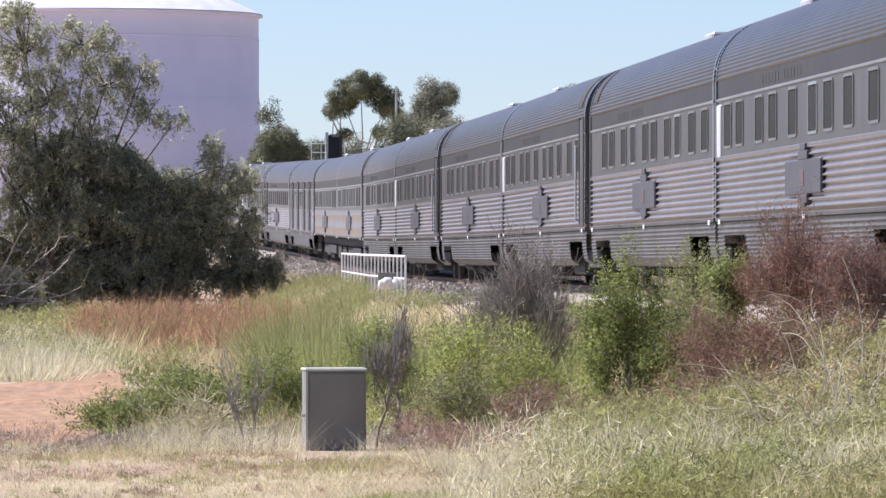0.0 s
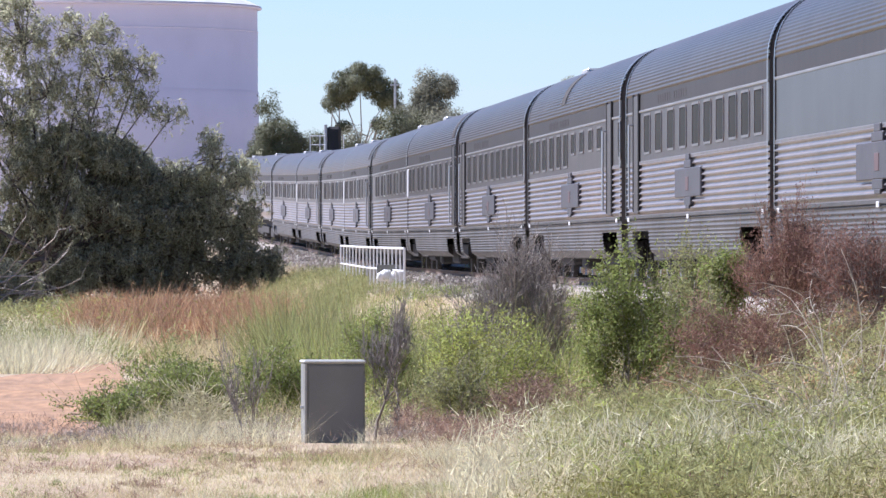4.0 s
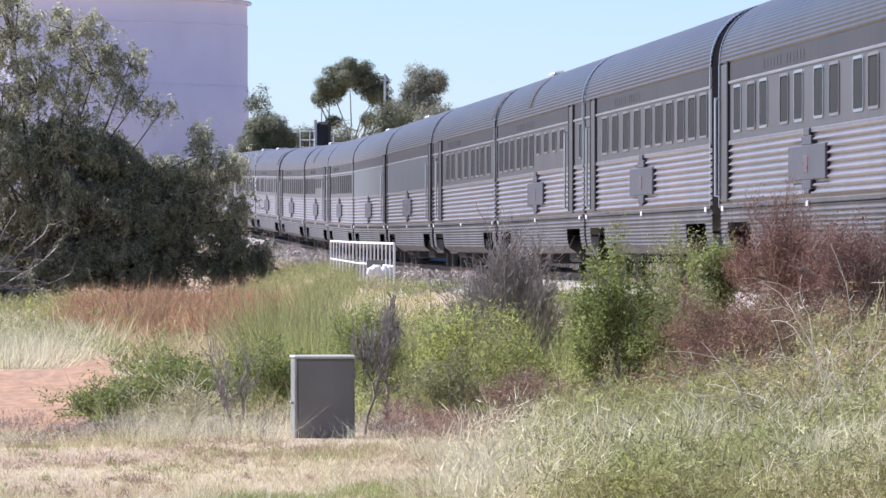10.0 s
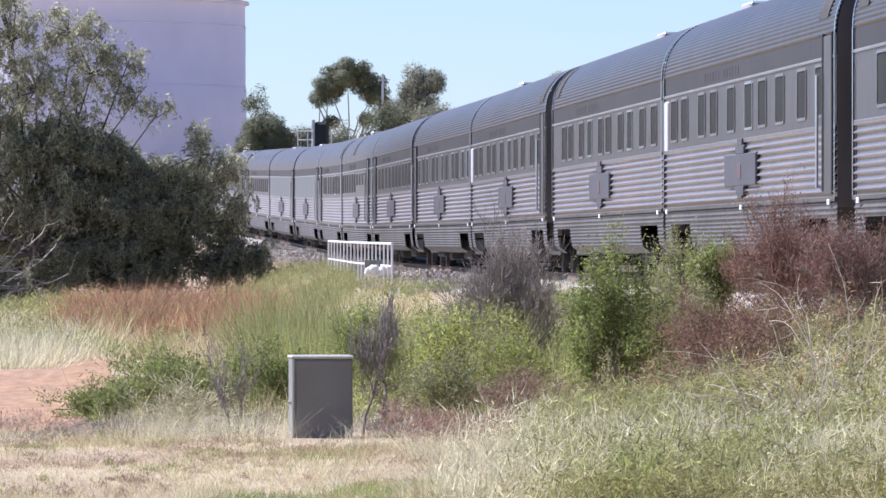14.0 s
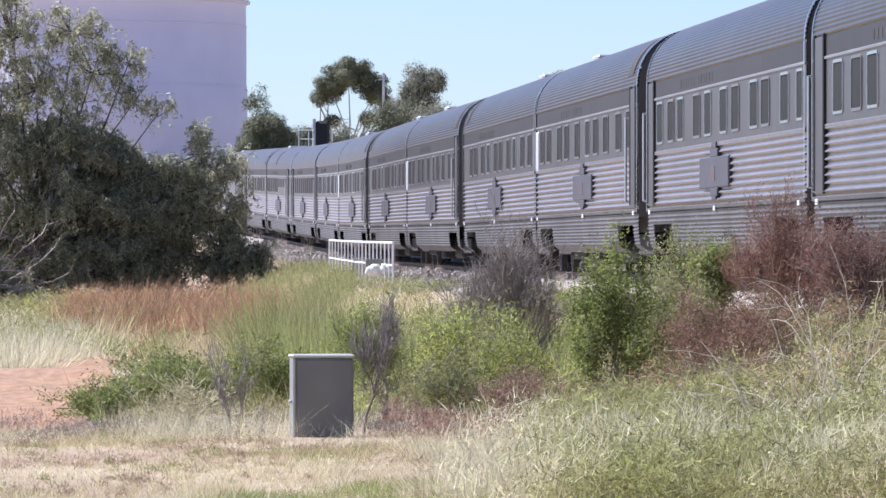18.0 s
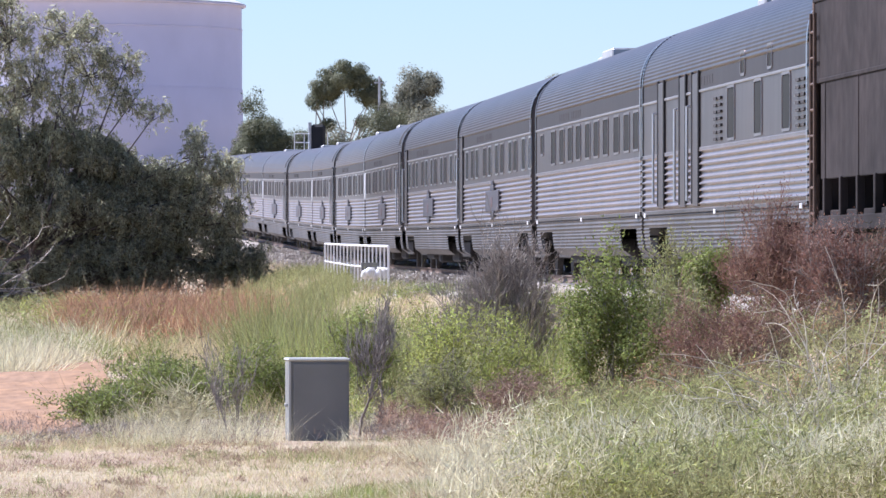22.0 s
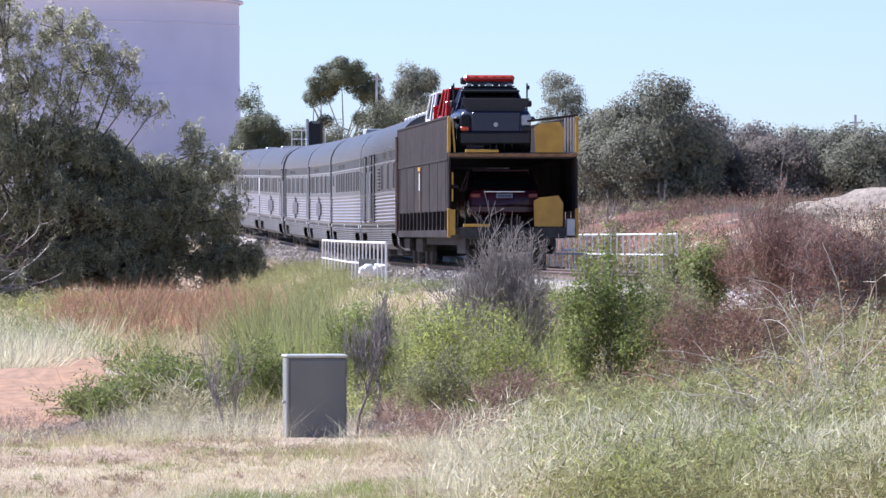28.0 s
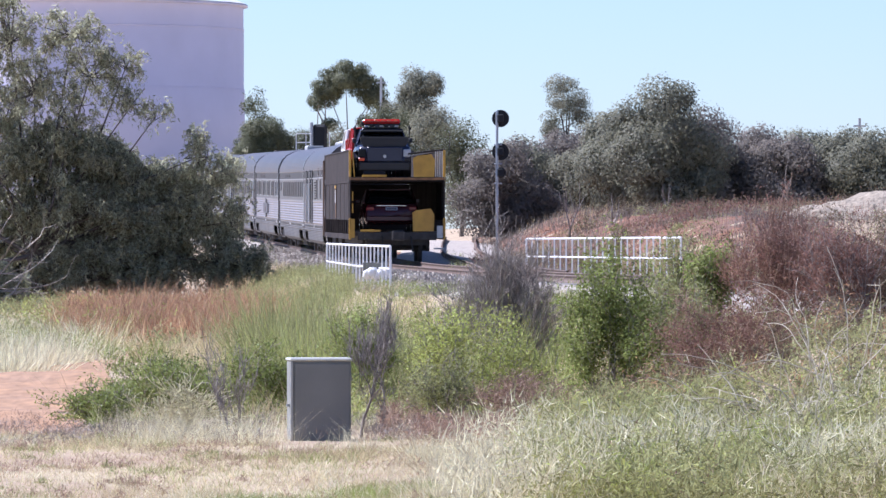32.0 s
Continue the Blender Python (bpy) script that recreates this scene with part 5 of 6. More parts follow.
for k in range(11):
    p = np.array([bare_rng.uniform(-1.5, -0.1), bare_rng.uniform(-0.4, 0.4), bare_rng.uniform(-0.1, 0.9)])
    way = np.array([1.0, 0.0, bare_rng.uniform(0.25, 0.9)])
    segs, r = [], bare_rng.uniform(0.028, 0.055)
    for _ in range(9):
        way = way + bare_rng.normal(size=3) * np.array([0.15, 0.15, 0.28])
        way /= np.linalg.norm(way)
        q = p + way * bare_rng.uniform(0.22, 0.42)
        segs.append((p, q, r, r * 0.88))
        if bare_rng.uniform() < 0.5:
            e = way + bare_rng.normal(size=3) * 0.6
            segs.append((q, q + e / np.linalg.norm(e) * bare_rng.uniform(0.3, 0.7), r * 0.5, r * 0.25))
        p, r = q, r * 0.88
    place("bare_limb", tube_mesh("bare_limb", segs, PALE_BARK), None, young, "pale bare lower limb")
# gum trees in the distance
tree(21, "gum_tree", "tall dark umbrella-shaped gum tree with pale forked trunks", at(480, -12.4),
     [(-1.7, 0, 10.7, 1.3, 1.4, 1.2), (1.4, 0, 10.9, 1.4, 1.5, 1.2), (-0.2, 0, 11.9, 2.1, 2.0, 1.1), (-2.3, 0, 10.0, 0.7, 0.7, 0.8), (2.3, 0.4, 10.3, 0.6, 0.7, 0.8), (-1.5, 0, 8.4, 0.5, 0.5, 0.4), (0.9, 0, 8.6, 0.6, 0.6, 0.6)],
     "gum", 0.14, 560, PALE_BARK, 0.22, 62, 0.60, 0.5, 0.2, 0.45, 0.75, feather=0.08)
tree(22, "gum_tree", "grey-green gum tree with an upright crown", at(450, -2.6),
     [(0.4, 0, 9.7, 1.6, 1.6, 2.2), (-0.8, 0, 8.2, 1.4, 1.4, 2.0), (1.0, 0, 7.6, 1.2, 1.2, 2.2)], "gum_pale", 0.16, 520, BARK, 0.2, 60, 0.72, 0.45, 0.3)
tree(23, "gum_tree", "thin gum tree beside the silo", at(470, -27.3), [(0, 0, 10.2, 0.8, 0.8, 1.2), (0.7, 0, 9.0, 0.7, 0.7, 0.8)], "gum", 0.15, 140, PALE_BARK, 0.15, 14, 0.55, 0.45, 0.3)
tree(24, "round_tree", "dense round dark green tree behind the train", at(420, -25.2), [(0.1, 0, 6.0, 1.5, 1.5, 2.3), (-1.0, 0, 5.5, 1.2, 1.2, 2.0), (0.7, 0, 4.8, 1.2, 1.2, 2.4)], "gum", 0.12, 900, BARK, 0.25, 80, 0.7, 0.5, 0.1, feather=0.06)
for k, (d, u, w, h) in enumerate(((430, -20.0, 1.6, 8.4), (425, -16.2, 2.0, 8.2), (440, -12.5, 2.4, 8.8), (430, -8.0, 2.0, 9.6), (435, -4.2, 2.2, 9.0), (420, 0.6, 2.4, 8.6), (415, 4.5, 2.6, 8.0))):
    tree(30 + k, "scrub_tree", "dark olive scrub tree behind the train", at(d, u), [(0, 0, h * 0.72, w * 0.8, w * 0.8, h * 0.27), (w * 0.3, 0, h * 0.4, w * 0.7, w * 0.7, h * 0.35)], ("gum", "gum", "gum_pale")[k % 3], 0.16, 340, BARK, 0.2, 36, 0.85, 0.45, 0.2)
# the belt of scrub beyond the cutting
BELT = ((310, 10.5, 2.2, 6.4), (318, 14.5, 2.4, 6.6), (325, 19.0, 2.6, 6.9), (330, 24.5, 2.4, 7.4), (305, 27.5, 2.3, 7.6), (300, 31.5, 2.5, 8.4), (296, 36.0, 2.2, 8.9), (300, 40.5, 2.3, 7.6),
        (310, 45.0, 2.6, 6.1), (306, 49.5, 2.3, 6.8), (300, 53.0, 2.2, 6.1), (312, 57.5, 2.5, 6.6), (305, 62.0, 2.4, 6.6), (300, 66.5, 2.4, 6.2), (310, 71.0, 2.6, 6.3), (322, 43.0, 2.4, 6.4), (324, 51.5, 2.4, 6.2))
for k, (d, u, w, h) in enumerate(BELT):
    h -= at(d, u).z - 0.6
    tree(50 + k, "scrub_tree", ("haze-paled olive-grey scrub tree beyond the cutting" if k % 7 in (1, 4, 5, 6) else "brownish grey scrub tree beyond the cutting"), at(d, u),
         [(0, 0, h * 0.72, w * 0.75, w * 0.75, h * 0.24), (-w * 0.5, 0, h * 0.42, w * 0.7, w * 0.7, h * 0.26), (w * 0.5, 0.4, h * 0.38, w * 0.7, w * 0.7, h * 0.28), (0, -0.4, h * 0.18, w * 0.9, w * 0.8, h * 0.2)],
         ("gum_brown", "gum_pale", "gum_brown", "gum_brown", "gum_pale", "gum_pale", "gum_pale")[k % 7], 0.12, 560, BARK, 0.2, 52, 0.80, 0.8, 0.25, feather=0.11)
tree(80, "gum_tree", "open gum tree rising over the scrub", at(335, 20.2), [(0, 0, 6.5, 1.2, 1.2, 1.0), (-0.7, 0, 5.2, 0.8, 0.8, 0.9), (0.6, 0, 5.4, 0.8, 0.8, 0.8), (0.2, 0, 4.2, 1.0, 1.0, 0.5)], "gum_pale", 0.12, 300, BARK, 0.16, 30, 0.50, 0.4, 0.3, 0.6, feather=0.08)

# unseen scrub copies along the line's near side, added to darken the train's reflections
unseen_scrub = bpy.data.objects["scrub_tree.008"]
for k, (x, y) in enumerate(((-22, 205), (-29, 230), (-36, 180), (-46, 240), (-58, 200), (-30, 290), (-70, 260), (-26, 150), (-90, 300))):
    copy_thing(unseen_scrub, pose(x, y, float(land(x, y)), 0, 0, 47 * k) @ Matrix.Scale(1.0, 4))

# bushes between the lens and the train
shrub(101, "red_shrub", "dense reddish-brown dry shrub", 72, 52.5, 1.05, 0.56, "red", 9000, 0.035, 0.3, 14, 4, 2, 0.010, 0.06, "pink_brown")
shrub(102, "red_shrub", "rusty brown shrub beside the line", 70, 63.0, 0.95, 0.30, "red", 7000, 0.035, 0.35, 12, 3, 2, 0.012, 0.06, "dead")
shrub(103, "green_shrub", "bright green leafy shrub", 74, 42.8, 0.55, 0.05, "green", 3600, 0.045, 0.5, 8, 2, 2, 0.012, 0.08)
shrub(104, "green_shrub", "olive green upright shrub", 75, 36.5, 0.65, 0.16, "olive", 3400, 0.045, 0.4, 8, 2, 2, 0.012, 0.08)
shrub(105, "green_shrub", "deep green leafy shrub", 66, 26.5, 1.05, 0.02, "deep_green", 9500, 0.04, 0.45, 12, 2, 2, 0.012, 0.07)
shrub(106, "dry_shrub", "low rust-coloured dry shrub", 64, 42.5, 1.5, -0.38, "red", 5000, 0.035, 0.3, 22, 2, 2, 0.008, 0.06, "pink_brown")
shrub(107, "dead_shrub", "leafless grey twiggy shrub", 82, 11.2, 1.5, 0.14, "dead", 0, 0.03, 0.3, 30, 3, 3, 0.011, twig="dead")
shrub(108, "yellow_shrub", "yellow-green leafy shrub with small flowers", 63, 6.5, 1.35, -0.56, "yellow_green", 9000, 0.035, 0.4, 16, 2, 2, 0.010, 0.07)
shrub(109, "grey_shrub", "low grey-green shrub in dry grass", 61, 2.6, 0.75, -0.98, "olive", 3500, 0.035, 0.35, 14, 2, 2, 0.008, 0.07)
shrub(110, "dead_shrub", "small leafless grey shrub beside the cabinet", 60.7, -11.6, 0.72, -0.42, "dead", 0, 0.03, 0.3, 1, 4, 3, 0.020, twig="dead", upright=0.7, wiggle=0.25)
shrub(111, "dead_shrub", "small leafless grey shrub in dry grass", 58.2, -30.4, 0.46, -0.78, "dead", 0, 0.03, 0.3, 5, 3, 2, 0.009, twig="dead", upright=0.85, wiggle=0.2)
shrub(112, "green_shrub", "low spreading green shrub", 65.5, -39.5, 1.15, -1.02, "green", 7000, 0.035, 0.45, 20, 2, 2, 0.008, 0.07)
shrub(143, "green_shrub", "small low green shrub beside bare dirt", 62, -49.5, 0.75, -1.22, "green", 3200, 0.035, 0.45, 14, 2, 2, 0.007, 0.07)
shrub(113, "green_shrub", "low green shrub in dry grass", 68, -26.5, 1.1, -0.95, "deep_green", 5200, 0.04, 0.4, 14, 2, 2, 0.008, 0.07)
shrub(116, "green_shrub", "green weeds below the line", 74, -10.5, 1.0, -0.65, "green", 5000, 0.045, 0.3, 14, 2, 2, 0.008, 0.06, upright=0.9)
shrub(117, "dry_shrub", "pinkish dead stalks beside a leafy shrub", 60.5, 14.0, 1.05, -1.1, "pink_brown", 3500, 0.04, 0.2, 26, 2, 2, 0.006, 0.05, "pink_brown", upright=0.9)
shrub(118, "green_shrub", "olive scrub below the train", 69, 34.5, 1.0, -0.25, "olive", 6000, 0.04, 0.35, 14, 2, 2, 0.008, 0.07)
shrub(119, "red_shrub", "reddish dry scrub below the train", 78, 58.5, 1.4, 0.25, "red", 7500, 0.035, 0.35, 14, 3, 2, 0.010, 0.06, "dead")
def curling_weed(seed, d, u, tall, stalks=8):
    """Bleached stalks that bend and curl at their tops, with a few leaves."""
    rng = np.random.default_rng(seed)
    g = spot(d, u)
    w = tagged(new("dry_weed"), "pale curling dead stalks over green weeds", "shrub", "shrubs by the line")
    every = []
    for _ in range(stalks):
        p = np.array([rng.normal() * 0.18, rng.normal() * 0.18, -0.03])
        way = np.array([rng.normal() * 0.25, rng.normal() * 0.25, 1.0])
        turn = rng.normal(size=3) * np.array([0.07, 0.07, 0.03])
        length, segs, r = tall * rng.uniform(0.6, 1.15), [], rng.uniform(0.0045, 0.0085)
        for k in range(15):
            way = way + turn + rng.normal(size=3) * 0.16 - np.array([0, 0, 0.009 * k - 0.04])
            way /= np.linalg.norm(way)
            q = p + way * length / 13
            segs.append((p, q, r, r * 0.95))
            if k > 5 and rng.uniform() < 0.35:
                side = way + rng.normal(size=3) * 0.7
                segs.append((q, q + side / np.linalg.norm(side) * 0.12, r * 0.7, r * 0.4))
            p, r = q, r * 0.95
        every += segs
    tagged(place("twig_brush", tube_mesh("twig_brush", every, LEAF["bleached"]), None, w), kind="stuff")
    c = rng.normal(size=(500, 3)) * np.array([0.2, 0.2, 0.15]) + np.array([0, 0, tall * 0.22])
    place("foliage", leaf_mesh("foliage", rng, c, 0.05, 0.3, LEAF["olive"]), None, w)
    w.matrix_basis = Matrix.Translation(g)


for k, (d, u, tall) in enumerate(((53, 55.0, 1.15), (51, 59.5, 1.25), (54, 64.0, 1.35), (52, 67.5, 1.3), (50, 51.0, 1.0), (55, 46.0, 0.9), (50, 62.0, 1.1), (48, 66.0, 1.1), (47, 57.0, 0.9))):
    curling_weed(130 + k, d, u, tall)
shrub(141, "dry_shrub", "brown and olive twiggy shrub below the train", 71, 67.0, 1.0, 0.2, "umber", 7500, 0.035, 0.35, 12, 3, 2, 0.010, 0.07, "pink_brown")
shrub(142, "dead_shrub", "low tangle of pale dead twigs", 60, -38.0, 0.9, -1.12, "dead", 0, 0.03, 0.3, 26, 2, 2, 0.006, twig="pale_straw", upright=0.3)
for k, (d, u, w, top) in enumerate(((282, 20.5, 1.3, 3.0), (284, 54.5, 1.6, 3.9), (278, 35.5, 0.5, 2.9), (276, 27.0, 0.9, 2.5))):
    shrub(150 + k, "dead_tree", "small bleached dead tree before the scrub", d, u, w, top, "dead", 0, 0.05, 0.3, 2, 2, 1, 0.05, twig="dead", upright=0.6)


# ---------- grass ----------
def blades(name, label, seed, n, area, height, width, leaf, lean=0.35, keep=None):
    """Grass of one kind over an area (x0, x1 at thousandths; y0, y1 in metres)."""
    rng = np.random.default_rng(seed)
    u0, u1, y0, y1 = area
    y = y0 + (y1 - y0) * rng.uniform(0, 1, n)
    x = rng.uniform(u0, u1, n) * y / 1000
    if keep is not None:
        k = rng.uniform(0, 1, n) < keep(x, y)
        x, y = x[k], y[k]
    n = len(x)
    z = land(x, y) - 0.02
    h = rng.uniform(height[0], height[1], n) * (0.75 + 0.35 * bumpy(x, y, 0.8, seed))
    a = rng.uniform(0, 2 * math.pi, n)
    b = rng.uniform(0, 2 * math.pi, n)
    l = h * np.abs(rng.normal(0, lean, n))
    w = width * rng.uniform(0.6, 1.3, n) / 2
    p = np.column_stack([x, y, z])
    s = np.column_stack([np.cos(a) * w, np.sin(a) * w, np.zeros(n)])
    t = p + np.column_stack([np.cos(b) * l, np.sin(b) * l, h])
    v = np.stack([p - s, p + s, t], axis=1).reshape(-1, 3)
    me = raw(name, v, np.arange(n * 3).reshape(n, 3), LEAF[leaf])
    return tagged(place(name, me), label, "grass", kind="stuff")


patch = lambda s, seed, lo=-0.1, hi=0.35: (lambda x, y: smooth01(bumpy(x, y * 0.35, s, seed), lo, hi))
def tangle(name, label, seed, n, area, height, size, aspect, leaf, keep=None, droop=-0.3):
    """Low tangled growth of many small leaves and stalks up to a height that varies."""
    rng = np.random.default_rng(seed)
    u0, u1, y0, y1 = area
    y = rng.uniform(y0, y1, n)
    x = rng.uniform(u0, u1, n) * y / 1000
    if keep is not None:
        k = rng.uniform(0, 1, n) < keep(x, y)
        x, y = x[k], y[k]
    h = height * (0.6 + 0.4 * bumpy(x, y, 0.5, seed) + 0.25 * bumpy(x, y, 0.2, seed + 1))
    z = land(x, y) + np.maximum(h, 0.03) * rng.uniform(0, 1, len(x)) ** 0.6
    me = leaf_mesh(name, rng, np.column_stack([x, y, z]), size, aspect, LEAF[leaf], droop)
    return tagged(place(name, me), label, "weeds", kind="stuff")



def clumps(name, label, seed, n, each, area, radius, height, size, aspect, leaf, keep=None, low_left=False):
    """Weeds in many rounded clumps of differing size, with gaps of shade between them."""
    rng = np.random.default_rng(seed)
    u0, u1, y0, y1 = area
    y = rng.uniform(y0, y1, n)
    x = rng.uniform(u0, u1, n) * y / 1000
    if keep is not None:
        k = rng.uniform(0, 1, n) < keep(x, y)
        x, y = x[k], y[k]
    n = len(x)
    r = rng.uniform(radius[0], radius[1], n)
    h = (height[0] + (height[1] - height[0]) * rng.uniform(0, 1, n) ** 1.5) * np.clip(0.85 + 0.5 * bumpy(x, y * 0.5, 1.2, seed), 0.4, 1.3)
    if low_left:
        h *= 0.2 + 0.8 * smooth01(x / y * 1000, -36, -16)
    p = rng.normal(size=(n * each, 3))
    p[:, 2] = np.abs(p[:, 2])
    p /= np.linalg.norm(p, axis=1)[:, None]
    p *= (rng.uniform(0.25, 1, n * each) ** 0.5)[:, None] * rng.uniform(0.8, 1.2, (n * each, 1))
    foot = np.repeat(np.column_stack([x, y, land(x, y)]), each, axis=0)
    at_ = foot + p * np.column_stack([np.repeat(r, each), np.repeat(r, each), np.repeat(h, each)])
    me = leaf_mesh(name, rng, at_, size, aspect, LEAF[leaf], -0.35, p + np.array([0, 0, 0.1]), 0.8)
    return tagged(place(name, me), label, "weeds", kind="stuff")


def tussocks(name, label, seed, clumps, each, area, height, width, leaf, spread=0.12, fan=0.45, keep=None):
    """Grass in clumps of differing height, each with its own lean."""
    rng = np.random.default_rng(seed)
    u0, u1, y0, y1 = area
    y = rng.uniform(y0, y1, clumps)
    x = rng.uniform(u0, u1, clumps) * y / 1000
    if keep is not None:
        k = rng.uniform(0, 1, clumps) < keep(x, y)
        x, y = x[k], y[k]
    n = len(x)
    hc = height[0] + (height[1] - height[0]) * rng.uniform(0, 1, n) ** 1.7
    hc *= np.clip(0.85 + 0.5 * bumpy(x, y * 0.4, 1.6, seed), 0.35, 1.4)
    lx, ly = rng.normal(0, 0.25, n), rng.normal(0, 0.25, n)
    r = lambda a: np.repeat(a, each)
    m = n * each
    ox, oy = rng.normal(0, spread, m), rng.normal(0, spread, m)
    px, py = r(x) + ox, r(y) + oy
    h = r(hc) * rng.uniform(0.45, 1.1, m)
    a = rng.uniform(0, 2 * math.pi, m)
    w = width * rng.uniform(0.5, 1.3, m) / 2
    p = np.column_stack([px, py, land(px, py) - 0.02])
    s = np.column_stack([np.cos(a) * w, np.sin(a) * w, np.zeros(m)])
    tip = p + np.column_stack([h * (r(lx) + fan * rng.normal(size=m)) + ox * 0.6, h * (r(ly) + fan * rng.normal(size=m)) + oy * 0.6, h])
    v = np.stack([p - s, p + s, tip], axis=1).reshape(-1, 3)
    return tagged(place(name, raw(name, v, np.arange(m * 3).reshape(m, 3), LEAF[leaf])), label, "grass", kind="stuff")


clear = lambda x, y: 1.0 - ((x > -1.42) & (x < -0.62) & (y > 55.5) & (y < 61)) * 0.9
right_side = lambda x, y: smooth01(x - 0.02 * (y - 44), 0.3, 1.3)
left_side = lambda x, y: 1 - 0.85 * right_side(x, y)
both = lambda *fs: (lambda x, y: np.prod([f(x, y) for f in fs], axis=0))
band = lambda a, b, c, d: (lambda x, y: smooth01(x / y * 1000, a, b) * smooth01(x / y * 1000, d, c))
# the bare dirt stays clear of growth, and so does the strip before it
TRACK_RIGHT = ((60, -3.3), (70, -3.75), (84, -4.1), (100, -4.6), (115, -4.7), (128, -4.3), (134, -4.1))
TRACK_LEFT = ((60, -9.0), (78, -8.8), (85, -6.8), (91, -6.05), (100, -5.7), (107, -5.4), (122, -5.05), (134, -4.5))
def track_clear(x, y):
    on = lambda yy: (x > glide(yy, TRACK_LEFT)) & (x < glide(yy, TRACK_RIGHT) - 0.1) & (yy > 64) & (yy < 134)
    return 1.0 - 0.985 * (on(y) | on(y + 5) | on(y + 10))
# growth on the bank turns brown farther off
near_right = lambda x, y: 1.0 - 0.85 * smooth01(y, 50, 56) * smooth01(x / y * 1000, 38, 50)
# foreground
tussocks("dry_grass", "short dry straw grass in front of the cabinet", 1, 9000, 9, (-72, 40, 43, 61), (0.03, 0.15), 0.006, "straw", 0.05, 0.6, both(clear, left_side))
tussocks("dry_grass", "thin pale dry grass in front of the cabinet", 2, 5200, 9, (-72, 40, 43, 62), (0.04, 0.20), 0.006, "pale_straw", 0.05, 0.6, both(patch(1.5, 3, -0.3, 0.4), clear, left_side))
tussocks("dry_grass", "rust-tinged dry grass in front of the cabinet", 41, 2600, 9, (-72, 40, 46, 64), (0.03, 0.14), 0.006, "rust", 0.05, 0.6, both(patch(1.0, 8, 0.0, 0.5), clear, left_side))
tussocks("green_grass", "patches of short green grass", 3, 8000, 9, (-72, 60, 42, 60), (0.03, 0.13), 0.007, "grass", 0.05, 0.5, both(patch(1.3, 5, -0.05, 0.35), clear))
tussocks("green_grass", "short green turf at the nearest edge", 42, 4200, 9, (-36, 10, 42, 48.5), (0.03, 0.12), 0.007, "grass", 0.05, 0.5, patch(0.9, 2, -0.4, 0.2))
tangle("dead_litter", "dead stalks and litter on the soil", 21, 20000, (-72, 40, 50, 68), 0.12, 0.06, 0.08, "pink_brown", both(patch(0.7, 4, -0.1, 0.4), clear, left_side))
tangle("dead_litter", "grey dead twigs lying on the soil", 22, 16000, (-72, 5, 57, 64), 0.20, 0.08, 0.06, "dead", both(patch(0.6, 14, -0.2, 0.3), clear))
tussocks("dry_grass", "bleached dead stalks beside the cabinet", 43, 1500, 10, (-50, -4, 56, 63), (0.10, 0.42), 0.006, "pale_straw", 0.07, 0.5, both(patch(0.8, 11, -0.2, 0.3), clear))
tangle("weeds", "tangled olive-green weeds", 4, 130000, (4, 75, 42, 62), 0.55, 0.085, 0.12, "pale_olive", both(right_side, near_right))
tangle("weeds", "greener weeds among the tangle", 5, 26000, (14, 75, 42, 62), 0.55, 0.065, 0.22, "yellow_green", both(right_side, near_right, patch(0.8, 8, -0.1, 0.4)))
tangle("weeds", "pale dead stalks among the weeds", 6, 42000, (0, 75, 42, 53), 0.62, 0.12, 0.06, "pale_straw", both(lambda x, y: smooth01(x - 0.02 * (y - 44), -0.3, 0.8), patch(0.7, 9), near_right), -0.7)
tussocks("dry_grass", "tall pale bent grass over the weeds", 44, 1000, 10, (4, 66, 44, 58), (0.18, 0.45), 0.007, "pale_straw", 0.10, 0.45, both(right_side, near_right, patch(0.8, 15, -0.3, 0.4)))
tussocks("dry_grass", "pale dry grass below the leafy shrub", 45, 420, 14, (-2, 14, 46, 53), (0.12, 0.42), 0.007, "pale_straw", 0.08, 0.5)
tangle("weeds", "rusty weeds among the tangle", 23, 13000, (5, 75, 42, 60), 0.5, 0.07, 0.10, "pink_brown", both(right_side, patch(0.8, 19, 0.0, 0.5)))
clumps("weeds", "low dark tufts in the dry grass", 70, 150, 70, (-72, 20, 45, 61), (0.04, 0.13), (0.03, 0.12), 0.03, 0.25, "olive", both(clear, left_side, patch(1.2, 41, -0.3, 0.4)))
clumps("dead_litter", "brown withered tufts in the dry grass", 71, 170, 70, (-72, 25, 46, 62), (0.04, 0.14), (0.03, 0.10), 0.035, 0.15, "pink_brown", both(clear, left_side))
# middle distance
left_fade = lambda x, y: smooth01(x / y * 1000, -58, -30)
clumps("weeds", "mixed olive weeds below the line", 7, 1100, 90, (-58, 75, 63, 102), (0.10, 0.30), (0.15, 0.55), 0.055, 0.3, "olive", both(patch(1.6, 2, -0.6, 0.2), left_fade, track_clear), True)
clumps("weeds", "fresh green weeds below the line", 24, 1000, 90, (-58, 30, 64, 120), (0.10, 0.30), (0.15, 0.6), 0.055, 0.35, "green", both(patch(1.3, 12, -0.4, 0.3), left_fade, track_clear), True)
clumps("weeds", "yellow-green weeds below the line", 46, 520, 90, (-58, 24, 64, 112), (0.08, 0.26), (0.15, 0.55), 0.05, 0.35, "yellow_green", both(patch(1.1, 22, -0.2, 0.4), left_fade, track_clear), True)
